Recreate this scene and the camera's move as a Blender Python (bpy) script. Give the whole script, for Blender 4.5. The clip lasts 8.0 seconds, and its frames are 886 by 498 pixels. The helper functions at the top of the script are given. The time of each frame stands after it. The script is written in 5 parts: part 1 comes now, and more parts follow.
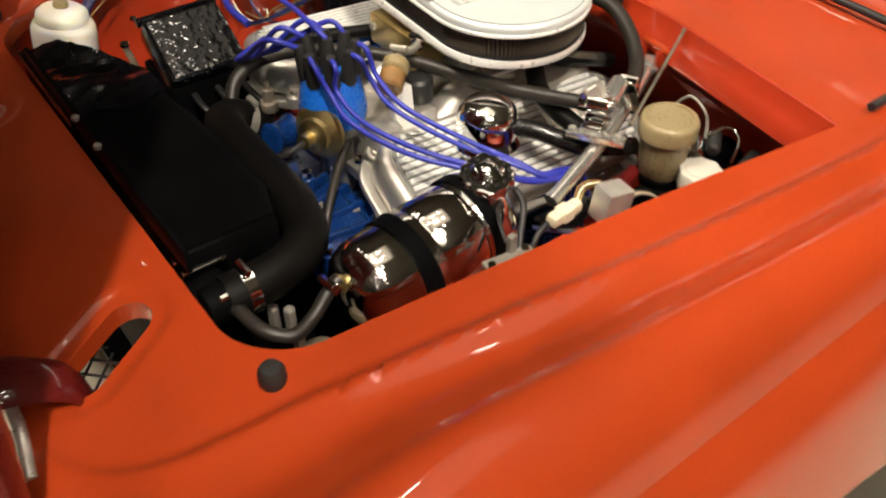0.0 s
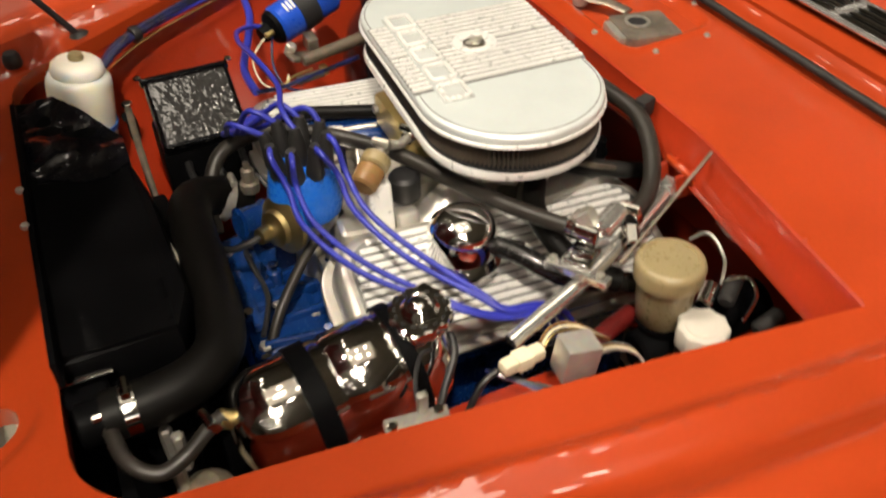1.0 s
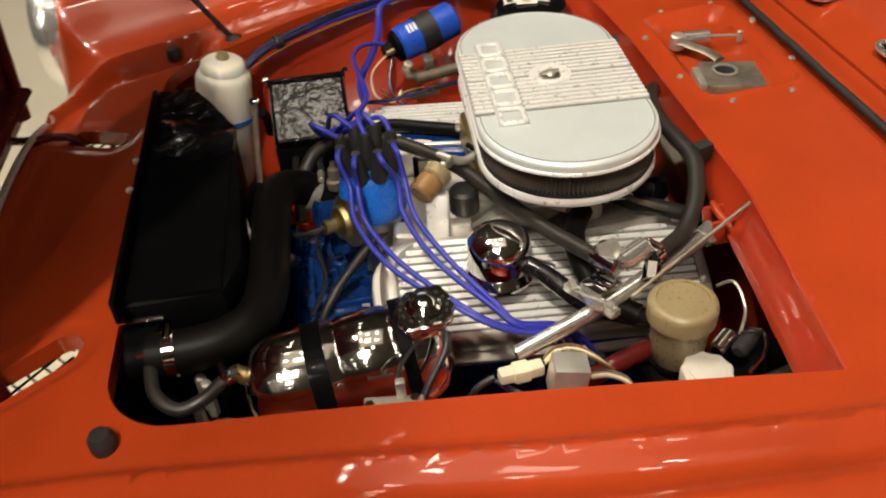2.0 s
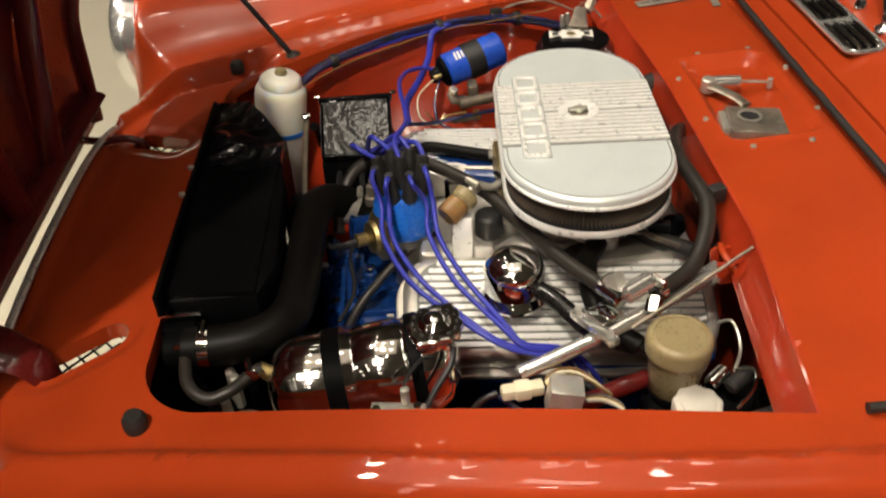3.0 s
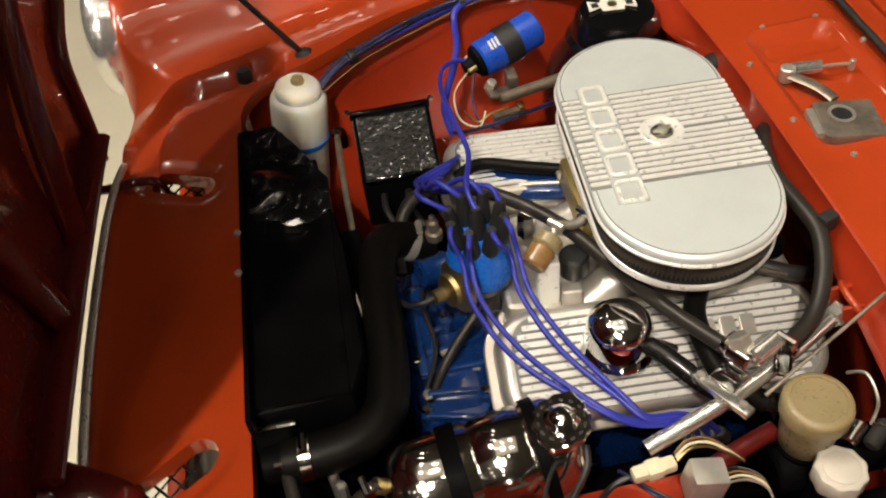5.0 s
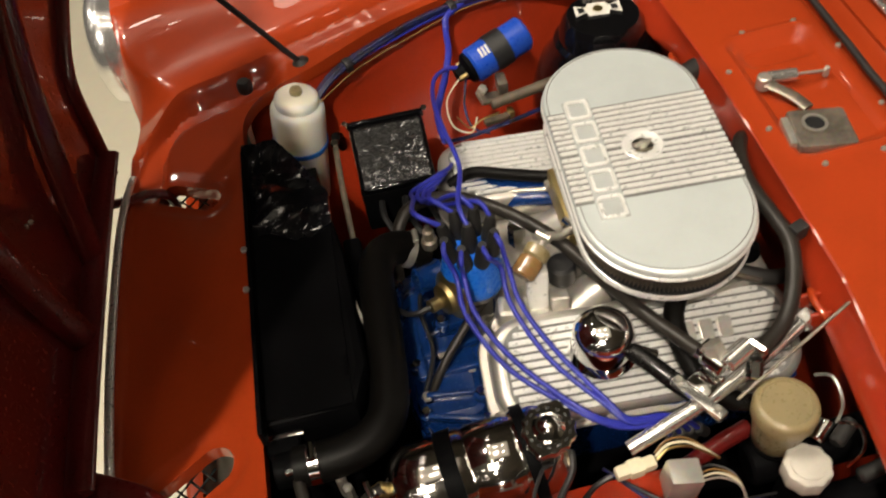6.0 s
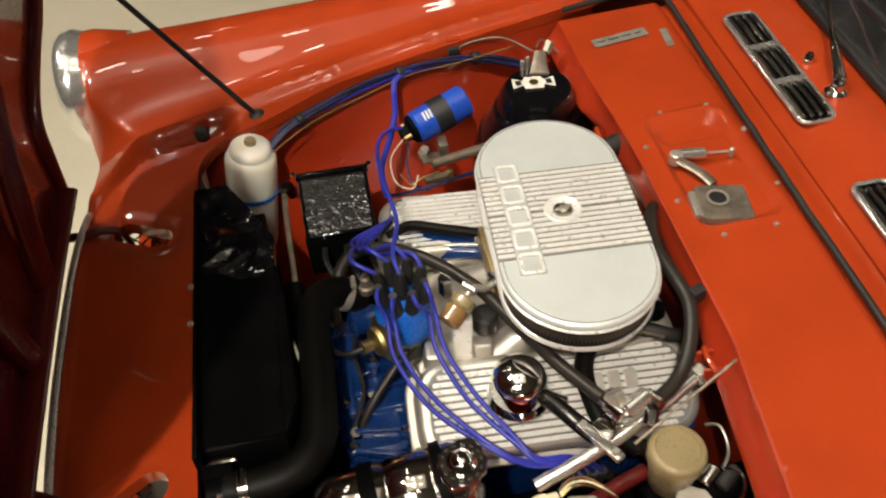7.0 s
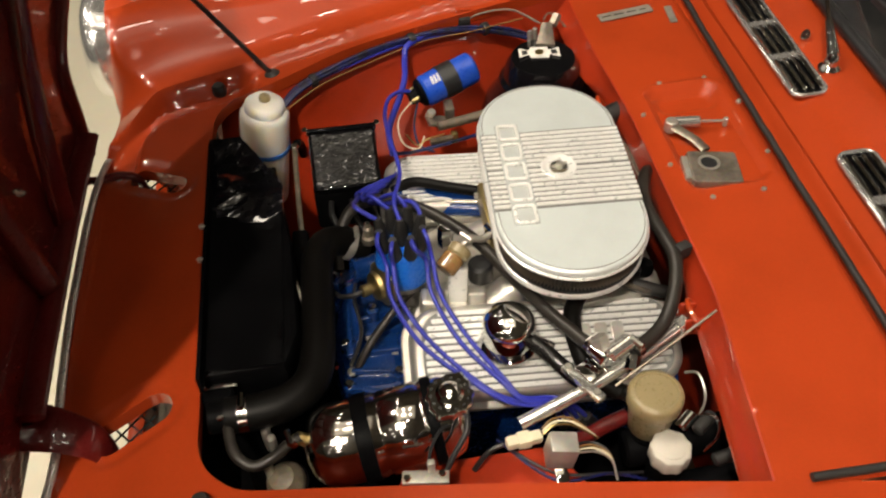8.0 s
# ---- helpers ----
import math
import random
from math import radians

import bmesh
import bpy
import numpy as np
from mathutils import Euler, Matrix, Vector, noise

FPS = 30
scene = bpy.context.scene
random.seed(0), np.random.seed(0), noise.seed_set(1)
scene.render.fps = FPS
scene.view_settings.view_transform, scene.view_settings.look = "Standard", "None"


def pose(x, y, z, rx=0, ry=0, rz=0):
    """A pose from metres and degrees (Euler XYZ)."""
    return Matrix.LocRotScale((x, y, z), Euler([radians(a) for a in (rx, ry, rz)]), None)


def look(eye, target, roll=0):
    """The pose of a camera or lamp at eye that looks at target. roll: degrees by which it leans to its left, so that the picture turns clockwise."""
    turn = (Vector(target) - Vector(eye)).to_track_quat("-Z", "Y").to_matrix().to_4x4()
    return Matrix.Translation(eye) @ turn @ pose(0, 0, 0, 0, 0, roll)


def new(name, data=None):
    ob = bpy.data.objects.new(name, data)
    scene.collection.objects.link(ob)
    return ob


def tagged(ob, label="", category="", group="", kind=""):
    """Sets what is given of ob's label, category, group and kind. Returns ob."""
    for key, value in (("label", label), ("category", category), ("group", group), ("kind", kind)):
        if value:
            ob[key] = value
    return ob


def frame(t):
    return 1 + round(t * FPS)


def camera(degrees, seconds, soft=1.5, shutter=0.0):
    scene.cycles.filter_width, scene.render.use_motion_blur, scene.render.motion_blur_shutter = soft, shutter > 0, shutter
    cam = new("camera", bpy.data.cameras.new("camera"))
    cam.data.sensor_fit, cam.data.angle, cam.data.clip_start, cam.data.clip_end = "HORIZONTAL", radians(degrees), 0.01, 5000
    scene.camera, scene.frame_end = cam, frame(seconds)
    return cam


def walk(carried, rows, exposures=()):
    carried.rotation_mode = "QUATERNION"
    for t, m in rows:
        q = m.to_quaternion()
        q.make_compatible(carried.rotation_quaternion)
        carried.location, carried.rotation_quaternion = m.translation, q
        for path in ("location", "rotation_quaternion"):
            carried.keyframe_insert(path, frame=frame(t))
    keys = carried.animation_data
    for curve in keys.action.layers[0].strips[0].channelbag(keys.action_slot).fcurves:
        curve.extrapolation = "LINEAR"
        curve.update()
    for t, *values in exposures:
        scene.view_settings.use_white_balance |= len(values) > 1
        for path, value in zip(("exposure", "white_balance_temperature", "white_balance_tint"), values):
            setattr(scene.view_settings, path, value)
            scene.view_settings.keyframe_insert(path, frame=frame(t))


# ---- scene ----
cam = camera(53.7, 8.0, soft=2.0, shutter=0.6)
PATH = [
    (0, (-0.683, -0.865, 1.372), (0.207, 0.311, 0.021), 0.3),
    (0.5, (-0.547, -0.862, 1.371), (0.18, 0.417, 0.017), -0.7),
    (1, (-0.41, -0.835, 1.371), (0.191, 0.551, 0.06), -1.8),
    (1.5, (-0.318, -0.889, 1.375), (0.051, 0.622, 0.118), -3.7),
    (3, (-0.21, -1.004, 1.441), (-0.174, 0.584, 0.226), -3.5),
    (3.5, (-0.227, -0.986, 1.463), (-0.168, 0.654, 0.321), -2.4),
    (4, (-0.27, -0.918, 1.474), (-0.216, 0.638, 0.218), -2.8),
    (5.3, (-0.344, -0.743, 1.598), (-0.236, 0.596, 0.116), -9.4),
    (5.5, (-0.343, -0.748, 1.613), (-0.247, 0.587, 0.127), -10.3),
    (6, (-0.314, -0.749, 1.664), (-0.235, 0.533, 0.131), -9.7),
    (6.5, (-0.296, -0.769, 1.712), (-0.163, 0.553, 0.217), -6.6),
    (7, (-0.293, -0.819, 1.733), (-0.09, 0.528, 0.269), -3.1),
    (7.5, (-0.28, -0.874, 1.734), (-0.067, 0.476, 0.274), -1.5),
    (8, (-0.286, -0.914, 1.723), (-0.116, 0.442, 0.264), -1.8),
]
walk(cam, [(t, look(eye, target, roll)) for t, eye, target, roll in PATH], [(0, 0.14), (0.5, 0.18), (1, 0.0), (1.5, -0.24), (3, -0.28), (3.5, -0.27), (4, -0.27), (5.5, -0.39), (6, -0.41), (6.5, -0.32), (7, -0.33), (7.5, -0.31), (8, -0.32)])


# ---- world and light: an exhibition hall with warm lamps under a dark ceiling ----
world = bpy.data.worlds.new("world")
scene.world = world
world.use_nodes = True
world.node_tree.nodes["Background"].inputs["Color"].default_value = (0.9, 0.75, 0.55, 1)
world.node_tree.nodes["Background"].inputs["Strength"].default_value = 0.02
LAMP_COLOUR = (1.0, 0.885, 0.73)
LAMP_W, KEY_W, SIDE_W = 0.8, 198.0, 125.0

# ---- materials ----


def material(name, colour, rough=0.5, metal=0.0, coat=0.0, var=0.12, scale=6.0, fine=220.0, bump=0.05, rough_var=0.1,
             second=None, transmission=0.0, bump_scale=None, coat_rough=0.03, spec=0.5):
    """A principled surface with variation at two scales and fine relief."""
    mat = bpy.data.materials.new(name)
    mat.use_nodes = True
    nt = mat.node_tree
    bsdf = nt.nodes["Principled BSDF"]
    tc = nt.nodes.new("ShaderNodeTexCoord")

    def noise_node(s, detail):
        n = nt.nodes.new("ShaderNodeTexNoise")
        n.inputs["Scale"].default_value, n.inputs["Detail"].default_value = s, detail
        nt.links.new(tc.outputs["Object"], n.inputs["Vector"])
        return n
    big, small = noise_node(scale, 4), noise_node(fine, 3)
    ramp = nt.nodes.new("ShaderNodeMix")
    ramp.data_type = "RGBA"
    dark = second or tuple(c * (1 - var) for c in colour)
    ramp.inputs["A"].default_value, ramp.inputs["B"].default_value = (*dark, 1), (*colour, 1)
    mid = nt.nodes.new("ShaderNodeMapRange")
    mid.inputs["From Min"].default_value, mid.inputs["From Max"].default_value = 0.35, 0.6
    nt.links.new(big.outputs["Fac"], mid.inputs["Value"])
    nt.links.new(mid.outputs["Result"], ramp.inputs["Factor"])
    grain = nt.nodes.new("ShaderNodeMix")
    grain.data_type, grain.blend_type = "RGBA", "MULTIPLY"
    grain.inputs["Factor"].default_value = min(1.0, var * 1.2)
    nt.links.new(ramp.outputs["Result"], grain.inputs["A"])
    nt.links.new(small.outputs["Color"], grain.inputs["B"])
    nt.links.new(grain.outputs["Result"], bsdf.inputs["Base Color"])
    rr = nt.nodes.new("ShaderNodeMapRange")
    rr.inputs["To Min"].default_value, rr.inputs["To Max"].default_value = max(0.02, rough - rough_var), min(1, rough + rough_var)
    nt.links.new(small.outputs["Fac"], rr.inputs["Value"])
    nt.links.new(rr.outputs["Result"], bsdf.inputs["Roughness"])
    bsdf.inputs["Metallic"].default_value = metal
    bsdf.inputs["Coat Weight"].default_value = coat
    bsdf.inputs["Coat Roughness"].default_value = coat_rough
    bsdf.inputs["Specular IOR Level"].default_value = spec
    bsdf.inputs["Transmission Weight"].default_value = transmission
    if bump:
        b = nt.nodes.new("ShaderNodeBump")
        b.inputs["Strength"].default_value, b.inputs["Distance"].default_value = bump, 0.002
        src = small if bump_scale is None else noise_node(bump_scale, 2)
        nt.links.new(src.outputs["Fac"], b.inputs["Height"])
        nt.links.new(b.outputs["Normal"], bsdf.inputs["Normal"])
        nt.links.new(b.outputs["Normal"], bsdf.inputs["Coat Normal"])
    return mat


PAINT = material("red_paint", (0.370, 0.042, 0.0085), 0.34, coat=1.0, spec=0.12, var=0.13, scale=8, bump=0.016, bump_scale=60, rough_var=0.05)
# polish marks and dust haze: the clear coat is duller in patches
_nt = PAINT.node_tree
_tc, _n, _mr = _nt.nodes.new("ShaderNodeTexCoord"), _nt.nodes.new("ShaderNodeTexNoise"), _nt.nodes.new("ShaderNodeMapRange")
_n.inputs["Scale"].default_value, _n.inputs["Detail"].default_value, _n.inputs["Distortion"].default_value = 7.0, 5.0, 1.2
_mr.inputs["From Min"].default_value, _mr.inputs["From Max"].default_value = 0.52, 0.72
_mr.inputs["To Min"].default_value, _mr.inputs["To Max"].default_value = 0.02, 0.08
_nt.links.new(_tc.outputs["Object"], _n.inputs["Vector"])
_nt.links.new(_n.outputs["Fac"], _mr.inputs["Value"])
_nt.links.new(_mr.outputs["Result"], _nt.nodes["Principled BSDF"].inputs["Coat Roughness"])
INNER_RED = material("red_inner_paint", (0.40, 0.034, 0.009), 0.38, coat=1.0, coat_rough=0.045, spec=0.2, var=0.2, scale=9, bump=0.02, bump_scale=50)
# the body's red, with the shade under the bonnet put into the colour
SHADED_RED = material("shaded_red_paint", (0.115, 0.009, 0.008), 0.3, coat=0.7, spec=0.15, var=0.2, scale=7, bump=0.03, bump_scale=40)
BLACK = material("black_enamel", (0.0035, 0.0035, 0.004), 0.5, spec=0.03, coat=0.008, var=0.4, scale=14, bump=0.1, bump_scale=90)
CRINKLE = material("black_crinkle", (0.004, 0.004, 0.005), 0.3, spec=0.1, coat=1.0, coat_rough=0.02, var=0.4, scale=30, bump=0.2, bump_scale=74)
for _node in CRINKLE.node_tree.nodes:
    if _node.type == "BUMP":
        _node.inputs["Distance"].default_value = 0.006
GLOSS_BLACK = material("gloss_black", (0.004, 0.004, 0.005), 0.2, spec=0.35, coat=0.8, var=0.3, scale=12, bump=0.02, bump_scale=30)
CRUMPLE = material("black_film", (0.003, 0.003, 0.005), 0.3, spec=0.1, coat=0.7, coat_rough=0.04, var=0.4, scale=20, bump=0.0)
RUBBER = material("rubber", (0.020, 0.019, 0.018), 0.55, var=0.3, scale=30, bump=0.15, spec=0.4)
HOSE = material("rubber_hose", (0.005, 0.0045, 0.004), 0.45, var=0.35, scale=20, bump=0.12, spec=0.10)
GLOSS_HOSE = material("glossy_hose", (0.008, 0.0075, 0.007), 0.25, var=0.3, scale=20, bump=0.05, spec=0.5)
HEATER_HOSE = material("grey_black_hose", (0.026, 0.022, 0.018), 0.42, var=0.35, scale=24, bump=0.12, spec=0.4)
CHROME = material("chrome", (0.90, 0.89, 0.86), 0.07, 1.0, var=0.08, scale=12, bump=0.02, bump_scale=25, rough_var=0.03)
DARK_CHROME = material("tinted_chrome", (0.78, 0.75, 0.71), 0.09, 1.0, var=0.15, scale=10, bump=0.06, bump_scale=22, rough_var=0.03)
ALU = material("cast_aluminium", (0.72, 0.69, 0.63), 0.38, 0.75, var=0.22, scale=18, fine=120, bump=0.06)
LID = material("satin_aluminium", (0.70, 0.755, 0.745), 0.42, 0.4, var=0.05, scale=20, fine=160, bump=0.03)
EMBLEM_BED = material("grey_emblem_bed", (0.50, 0.53, 0.52), 0.5, 0.2, var=0.08, scale=30, fine=90, bump=0.0)
# grey that carries the shade of the grooves in its colour
GROOVE_SHADE = material("groove_shade", (0.19, 0.19, 0.18), 0.6, 0.0, var=0.06, scale=30, fine=60, bump=0.0)
POLISHED = material("polished_aluminium", (0.87, 0.87, 0.84), 0.3, 0.35, var=0.06, scale=30, fine=120, bump=0.0)
MOULDING = material("bright_moulding", (0.95, 0.93, 0.87), 0.3, 0.55, var=0.15, scale=25, bump=0.05, bump_scale=30)
BEZEL = material("chrome_bezel", (0.90, 0.90, 0.89), 0.16, 0.88, var=0.08, scale=12, bump=0.03, bump_scale=25, rough_var=0.03)
PIPE = material("bright_pipe", (0.94, 0.92, 0.88), 0.17, 0.9, var=0.06, scale=25, bump=0.02, bump_scale=30)
STEEL = material("zinc_steel", (0.62, 0.59, 0.52), 0.36, 0.7, var=0.3, scale=30, bump=0.15)
DULL_STEEL = material("dull_steel", (0.36, 0.31, 0.25), 0.42, 0.7, var=0.4, scale=45, bump=0.2)
WORN_STEEL = material("rusty_steel", (0.15, 0.115, 0.08), 0.5, 0.2, var=0.5, scale=60, bump=0.2)
DUSTY = material("dusty_metal", (0.26, 0.22, 0.15), 0.55, 0.2, var=0.5, scale=50, bump=0.3)
BRASS = material("yellow_zinc", (0.72, 0.57, 0.25), 0.34, 1.0, var=0.15, scale=30, bump=0.03)
BLUE = material("engine_blue", (0.005, 0.034, 0.165), 0.25, spec=0.3, coat=1.0, var=0.3, scale=20, bump=0.2, bump_scale=70)
CAP_BLUE = material("blue_plastic", (0.010, 0.13, 0.62), 0.28, coat=0.3, var=0.1, scale=20, bump=0.05)
COIL_BLUE = material("blue_coil_paint", (0.012, 0.075, 0.52), 0.3, coat=0.4, var=0.15, scale=20, bump=0.04)
LEAD = material("blue_silicone", (0.024, 0.031, 0.34), 0.4, var=0.12, scale=30, bump=0.05)
LOOM = material("blue_black_loom", (0.010, 0.016, 0.11), 0.3, spec=0.3, coat=0.35, var=0.6, scale=60, bump=0.2, second=(0.006, 0.006, 0.012))
WHITE = material("white_plastic", (0.84, 0.80, 0.70), 0.4, var=0.06, scale=12, bump=0.05)
AGED_WHITE = material("aged_white_plastic", (0.55, 0.52, 0.45), 0.42, var=0.1, scale=30, bump=0.05)
CREAM = material("cream_plastic", (0.70, 0.64, 0.46), 0.4, var=0.12, scale=20, bump=0.05)
AMBER = material("aged_plastic", (0.28, 0.225, 0.118), 0.3, var=0.1, scale=40, bump=0.02, coat=0.3)
AMBER_BODY = material("aged_clear_plastic", (0.30, 0.245, 0.135), 0.3, var=0.2, scale=16, bump=0.02, transmission=0.2)
BROWN = material("filter_amber", (0.36, 0.20, 0.075), 0.22, var=0.3, scale=30, bump=0.05, coat=0.5, transmission=0.2)
BLUE_BAND = material("blue_strap", (0.02, 0.14, 0.50), 0.4, var=0.1, bump=0.03)
FLOOR = material("polished_concrete", (0.55, 0.51, 0.40), 0.38, var=0.12, scale=0.8, fine=30, bump=0.04, second=(0.48, 0.445, 0.35))
WALL = material("hall_wall", (0.07, 0.062, 0.052), 0.8, var=0.15, scale=0.5, bump=0.05)
CEILING = material("hall_ceiling", (0.14, 0.13, 0.115), 0.9, var=0.2, scale=0.5, bump=0.05)
PLEAT = material("filter_paper", (0.115, 0.092, 0.068), 0.6, var=0.3, scale=60, bump=0.1)
DARK = material("dark_fabric", (0.030, 0.028, 0.028), 0.8, var=0.3, scale=8, bump=0.2)
TRIM = material("black_trim", (0.014, 0.014, 0.015), 0.45, var=0.3, scale=20, bump=0.1)
TYRE = material("tyre_rubber", (0.022, 0.021, 0.020), 0.65, var=0.2, scale=20, bump=0.2)
PAPER = material("printed_label", (0.72, 0.70, 0.64), 0.5, var=0.15, scale=40, bump=0.02)
GLASS = material("lamp_glass", (0.9, 0.9, 0.9), 0.04, transmission=1.0, var=0.0, bump=0.0, rough_var=0.01)

for _m, _w in ((WHITE, 0.7), (AMBER_BODY, 0.3), (AMBER, 0.3)):
    _b = _m.node_tree.nodes["Principled BSDF"]
    _b.inputs["Subsurface Weight"].default_value, _b.inputs["Subsurface Scale"].default_value = _w, 0.03
    _b.inputs["Subsurface Radius"].default_value = (1.0, 0.8, 0.5)


def glow(name, colour, strength):
    mat = bpy.data.materials.new(name)
    mat.use_nodes = True
    b = mat.node_tree.nodes["Principled BSDF"]
    b.inputs["Emission Color"].default_value, b.inputs["Emission Strength"].default_value = (*colour, 1), strength
    return mat


# made pale so that the wall throws light back on the car
WALL_BOUNCE = material("bounce_wall", (0.62, 0.58, 0.50), 0.8, var=0.1, scale=0.5, bump=0.05)
DIFFUSER = glow("lamp_diffuser", LAMP_COLOUR, 18.0)
CLUSTER_GLOW = glow("cluster_diffuser", LAMP_COLOUR, 15.0)
PANEL_GLOW = glow("panel_diffuser", LAMP_COLOUR, 0.2)
OVERHEAD_GLOW = glow("overhead_diffuser", LAMP_COLOUR, 6.0)
BACK_GLOW = glow("dim_diffuser", LAMP_COLOUR, 4.0)

# ---- helpers for things and parts ----


def thing(name, at, label, category, group="", kind=""):
    ob = new(name)
    ob.location = at
    ob.empty_display_size = 0.05
    return tagged(ob, label, category, group, kind)


def part(name, bm, mat, parent=None, label="", smooth=True, angle=38):
    me = bpy.data.meshes.new(name)
    bmesh.ops.recalc_face_normals(bm, faces=bm.faces[:])
    if smooth:
        lim = radians(angle)
        for f in bm.faces:
            f.smooth = True
        for e in bm.edges:
            if len(e.link_faces) == 2 and (e.calc_face_angle(0.0) > lim or max(len(f.verts) for f in e.link_faces) > 6):
                e.smooth = False
    bm.to_mesh(me)
    bm.free()
    me.materials.append(mat)
    ob = new(name, me)
    if parent is not None:
        ob.parent = parent
        if parent.type == "EMPTY":
            ob.matrix_parent_inverse = Matrix.Translation(-Vector(parent.location))
    if label:
        ob["label"] = label
    return ob


def single(name, bm, mat, label, category, group="", kind="", smooth=True, angle=38):
    return tagged(part(name, bm, mat, None, "", smooth, angle), label, category, group, kind)


def spline(pts, n=8):
    """A smooth line through the points."""
    p = [Vector(q) for q in pts]
    if len(p) == 2:
        return p
    out = []
    for i in range(len(p) - 1):
        a, b, c, d = p[max(i - 1, 0)], p[i], p[i + 1], p[min(i + 2, len(p) - 1)]
        for k in range(n):
            t = k / n
            out.append(0.5 * (2 * b + (c - a) * t + (2 * a - 5 * b + 4 * c - d) * t * t + (3 * b - a - 3 * c + d) * t ** 3))
    out.append(p[-1])
    return out


def tube(pts, r, segs=10, n=8, bm=None, flat=1.0, radii=None):
    bm = bm or bmesh.new()
    line = spline(pts, n)
    rings = []
    side = None
    for i, q in enumerate(line):
        d = (line[min(i + 1, len(line) - 1)] - line[max(i - 1, 0)]).normalized()
        if side is None:
            side = d.orthogonal().normalized() if abs(d.z) > 0.9 else d.cross(Vector((0, 0, 1))).normalized()
        side = (side - d * side.dot(d)).normalized()
        up = d.cross(side)
        rad = r if radii is None else radii[0] + (radii[1] - radii[0]) * i / (len(line) - 1)
        rings.append([bm.verts.new(q + rad * (side * math.cos(a) + up * flat * math.sin(a)))
                      for a in (2 * math.pi * k / segs for k in range(segs))])
    for a, b in zip(rings, rings[1:]):
        for k in range(segs):
            bm.faces.new((a[k], a[(k + 1) % segs], b[(k + 1) % segs], b[k]))
    bm.faces.new(rings[0][::-1]), bm.faces.new(rings[-1])
    return bm


def lathe(profile, m=None, segs=28, bm=None, ring=False):
    """Turns (radius, height) pairs round the z axis, then places the form with m."""
    bm = bm or bmesh.new()
    m = m or Matrix()
    rings = []
    for r, z in profile:
        if r < 1e-5:
            rings.append([bm.verts.new(m @ Vector((0, 0, z)))])
        else:
            rings.append([bm.verts.new(m @ Vector((r * math.cos(a), r * math.sin(a), z))) for a in (2 * math.pi * k / segs for k in range(segs))])
    for a, b in zip(rings, rings[1:] + rings[:1] if ring else rings[1:]):
        for k in range(segs):
            j = (k + 1) % segs
            if len(a) == 1 and len(b) == 1:
                continue
            if len(a) == 1:
                bm.faces.new((a[0], b[j], b[k]))
            elif len(b) == 1:
                bm.faces.new((a[k], a[j], b[0]))
            else:
                bm.faces.new((a[k], a[j], b[j], b[k]))
    for end, flip in ((rings[0], True), (rings[-1], False)):
        if len(end) > 1 and not ring:
            bm.faces.new(end[::-1] if flip else end)
    return bm


def along(p, q):
    """The pose whose z axis runs from p to q."""
    d = Vector(q) - Vector(p)
    return Matrix.Translation(p) @ d.to_track_quat("Z", "Y").to_matrix().to_4x4()


def rod(p, q, r, bevel=0.0, segs=16, bm=None):
    length = (Vector(q) - Vector(p)).length
    b = min(bevel, r * 0.6, length * 0.4)
    prof = [(r - b, 0), (r, b), (r, length - b), (r - b, length)] if b else [(r, 0), (r, length)]
    return lathe(prof, along(p, q), segs, bm)


def box(at, size, bevel=0.002, m=None, bm=None, segs=2):
    b2 = bmesh.new()
    bmesh.ops.create_cube(b2, size=1)
    for v in b2.verts:
        v.co = Vector((v.co.x * size[0], v.co.y * size[1], v.co.z * size[2]))
    if bevel:
        bmesh.ops.bevel(b2, geom=b2.edges[:], offset=bevel, segments=segs, affect="EDGES", profile=0.6)
    b2.transform(Matrix.Translation(at) @ (m or Matrix()))
    if bm is None:
        return b2
    tmp = bpy.data.meshes.new("tmp")
    b2.to_mesh(tmp)
    b2.free()
    bm.from_mesh(tmp)
    bpy.data.meshes.remove(tmp)
    return bm


def prism(outline, z0, z1, bevel=0.0, m=None, bm=None, steps=2):
    """An upright block over a closed outline, with rounded top and bottom edges."""
    bm = bm or bmesh.new()
    m = m or Matrix()
    n = len(outline)
    turn = 1 if sum(outline[i - 1][0] * outline[i][1] - outline[i][0] * outline[i - 1][1] for i in range(n)) > 0 else -1
    pts = [Vector((*p, 0)) for p in outline]
    nor = []
    for i in range(n):
        d = (pts[(i + 1) % n] - pts[i - 1]).normalized()
        nor.append(Vector((d.y, -d.x, 0)) * turn)
    levels = [(0, z0), (0, z1)]
    if bevel:
        levels = [(bevel, z0)] + [(bevel * (1 - math.sin(a)), z0 + bevel * (1 - math.cos(a))) for a in (math.pi / 2 * k / steps for k in range(1, steps + 1))]
        levels += [(bevel * (1 - math.cos(a)), z1 - bevel * (1 - math.sin(a))) for a in (math.pi / 2 * k / steps for k in range(steps + 1))]
    rings = [[bm.verts.new(m @ (p - o * inset + Vector((0, 0, z)))) for p, o in zip(pts, nor)] for inset, z in levels]
    for a, b in zip(rings, rings[1:]):
        for k in range(n):
            bm.faces.new((a[k], a[(k + 1) % n], b[(k + 1) % n], b[k]))
    bm.faces.new(rings[0][::-1]), bm.faces.new(rings[-1])
    return bm


def capsule(hx, hy, n=16):
    """An oval with straight long sides along y: half width hx, half length hy."""
    k = hy - hx
    top = [(hx * math.cos(a), k + hx * math.sin(a)) for a in (math.pi * i / n for i in range(n + 1))]
    return top + [(-x, -y) for x, y in top]


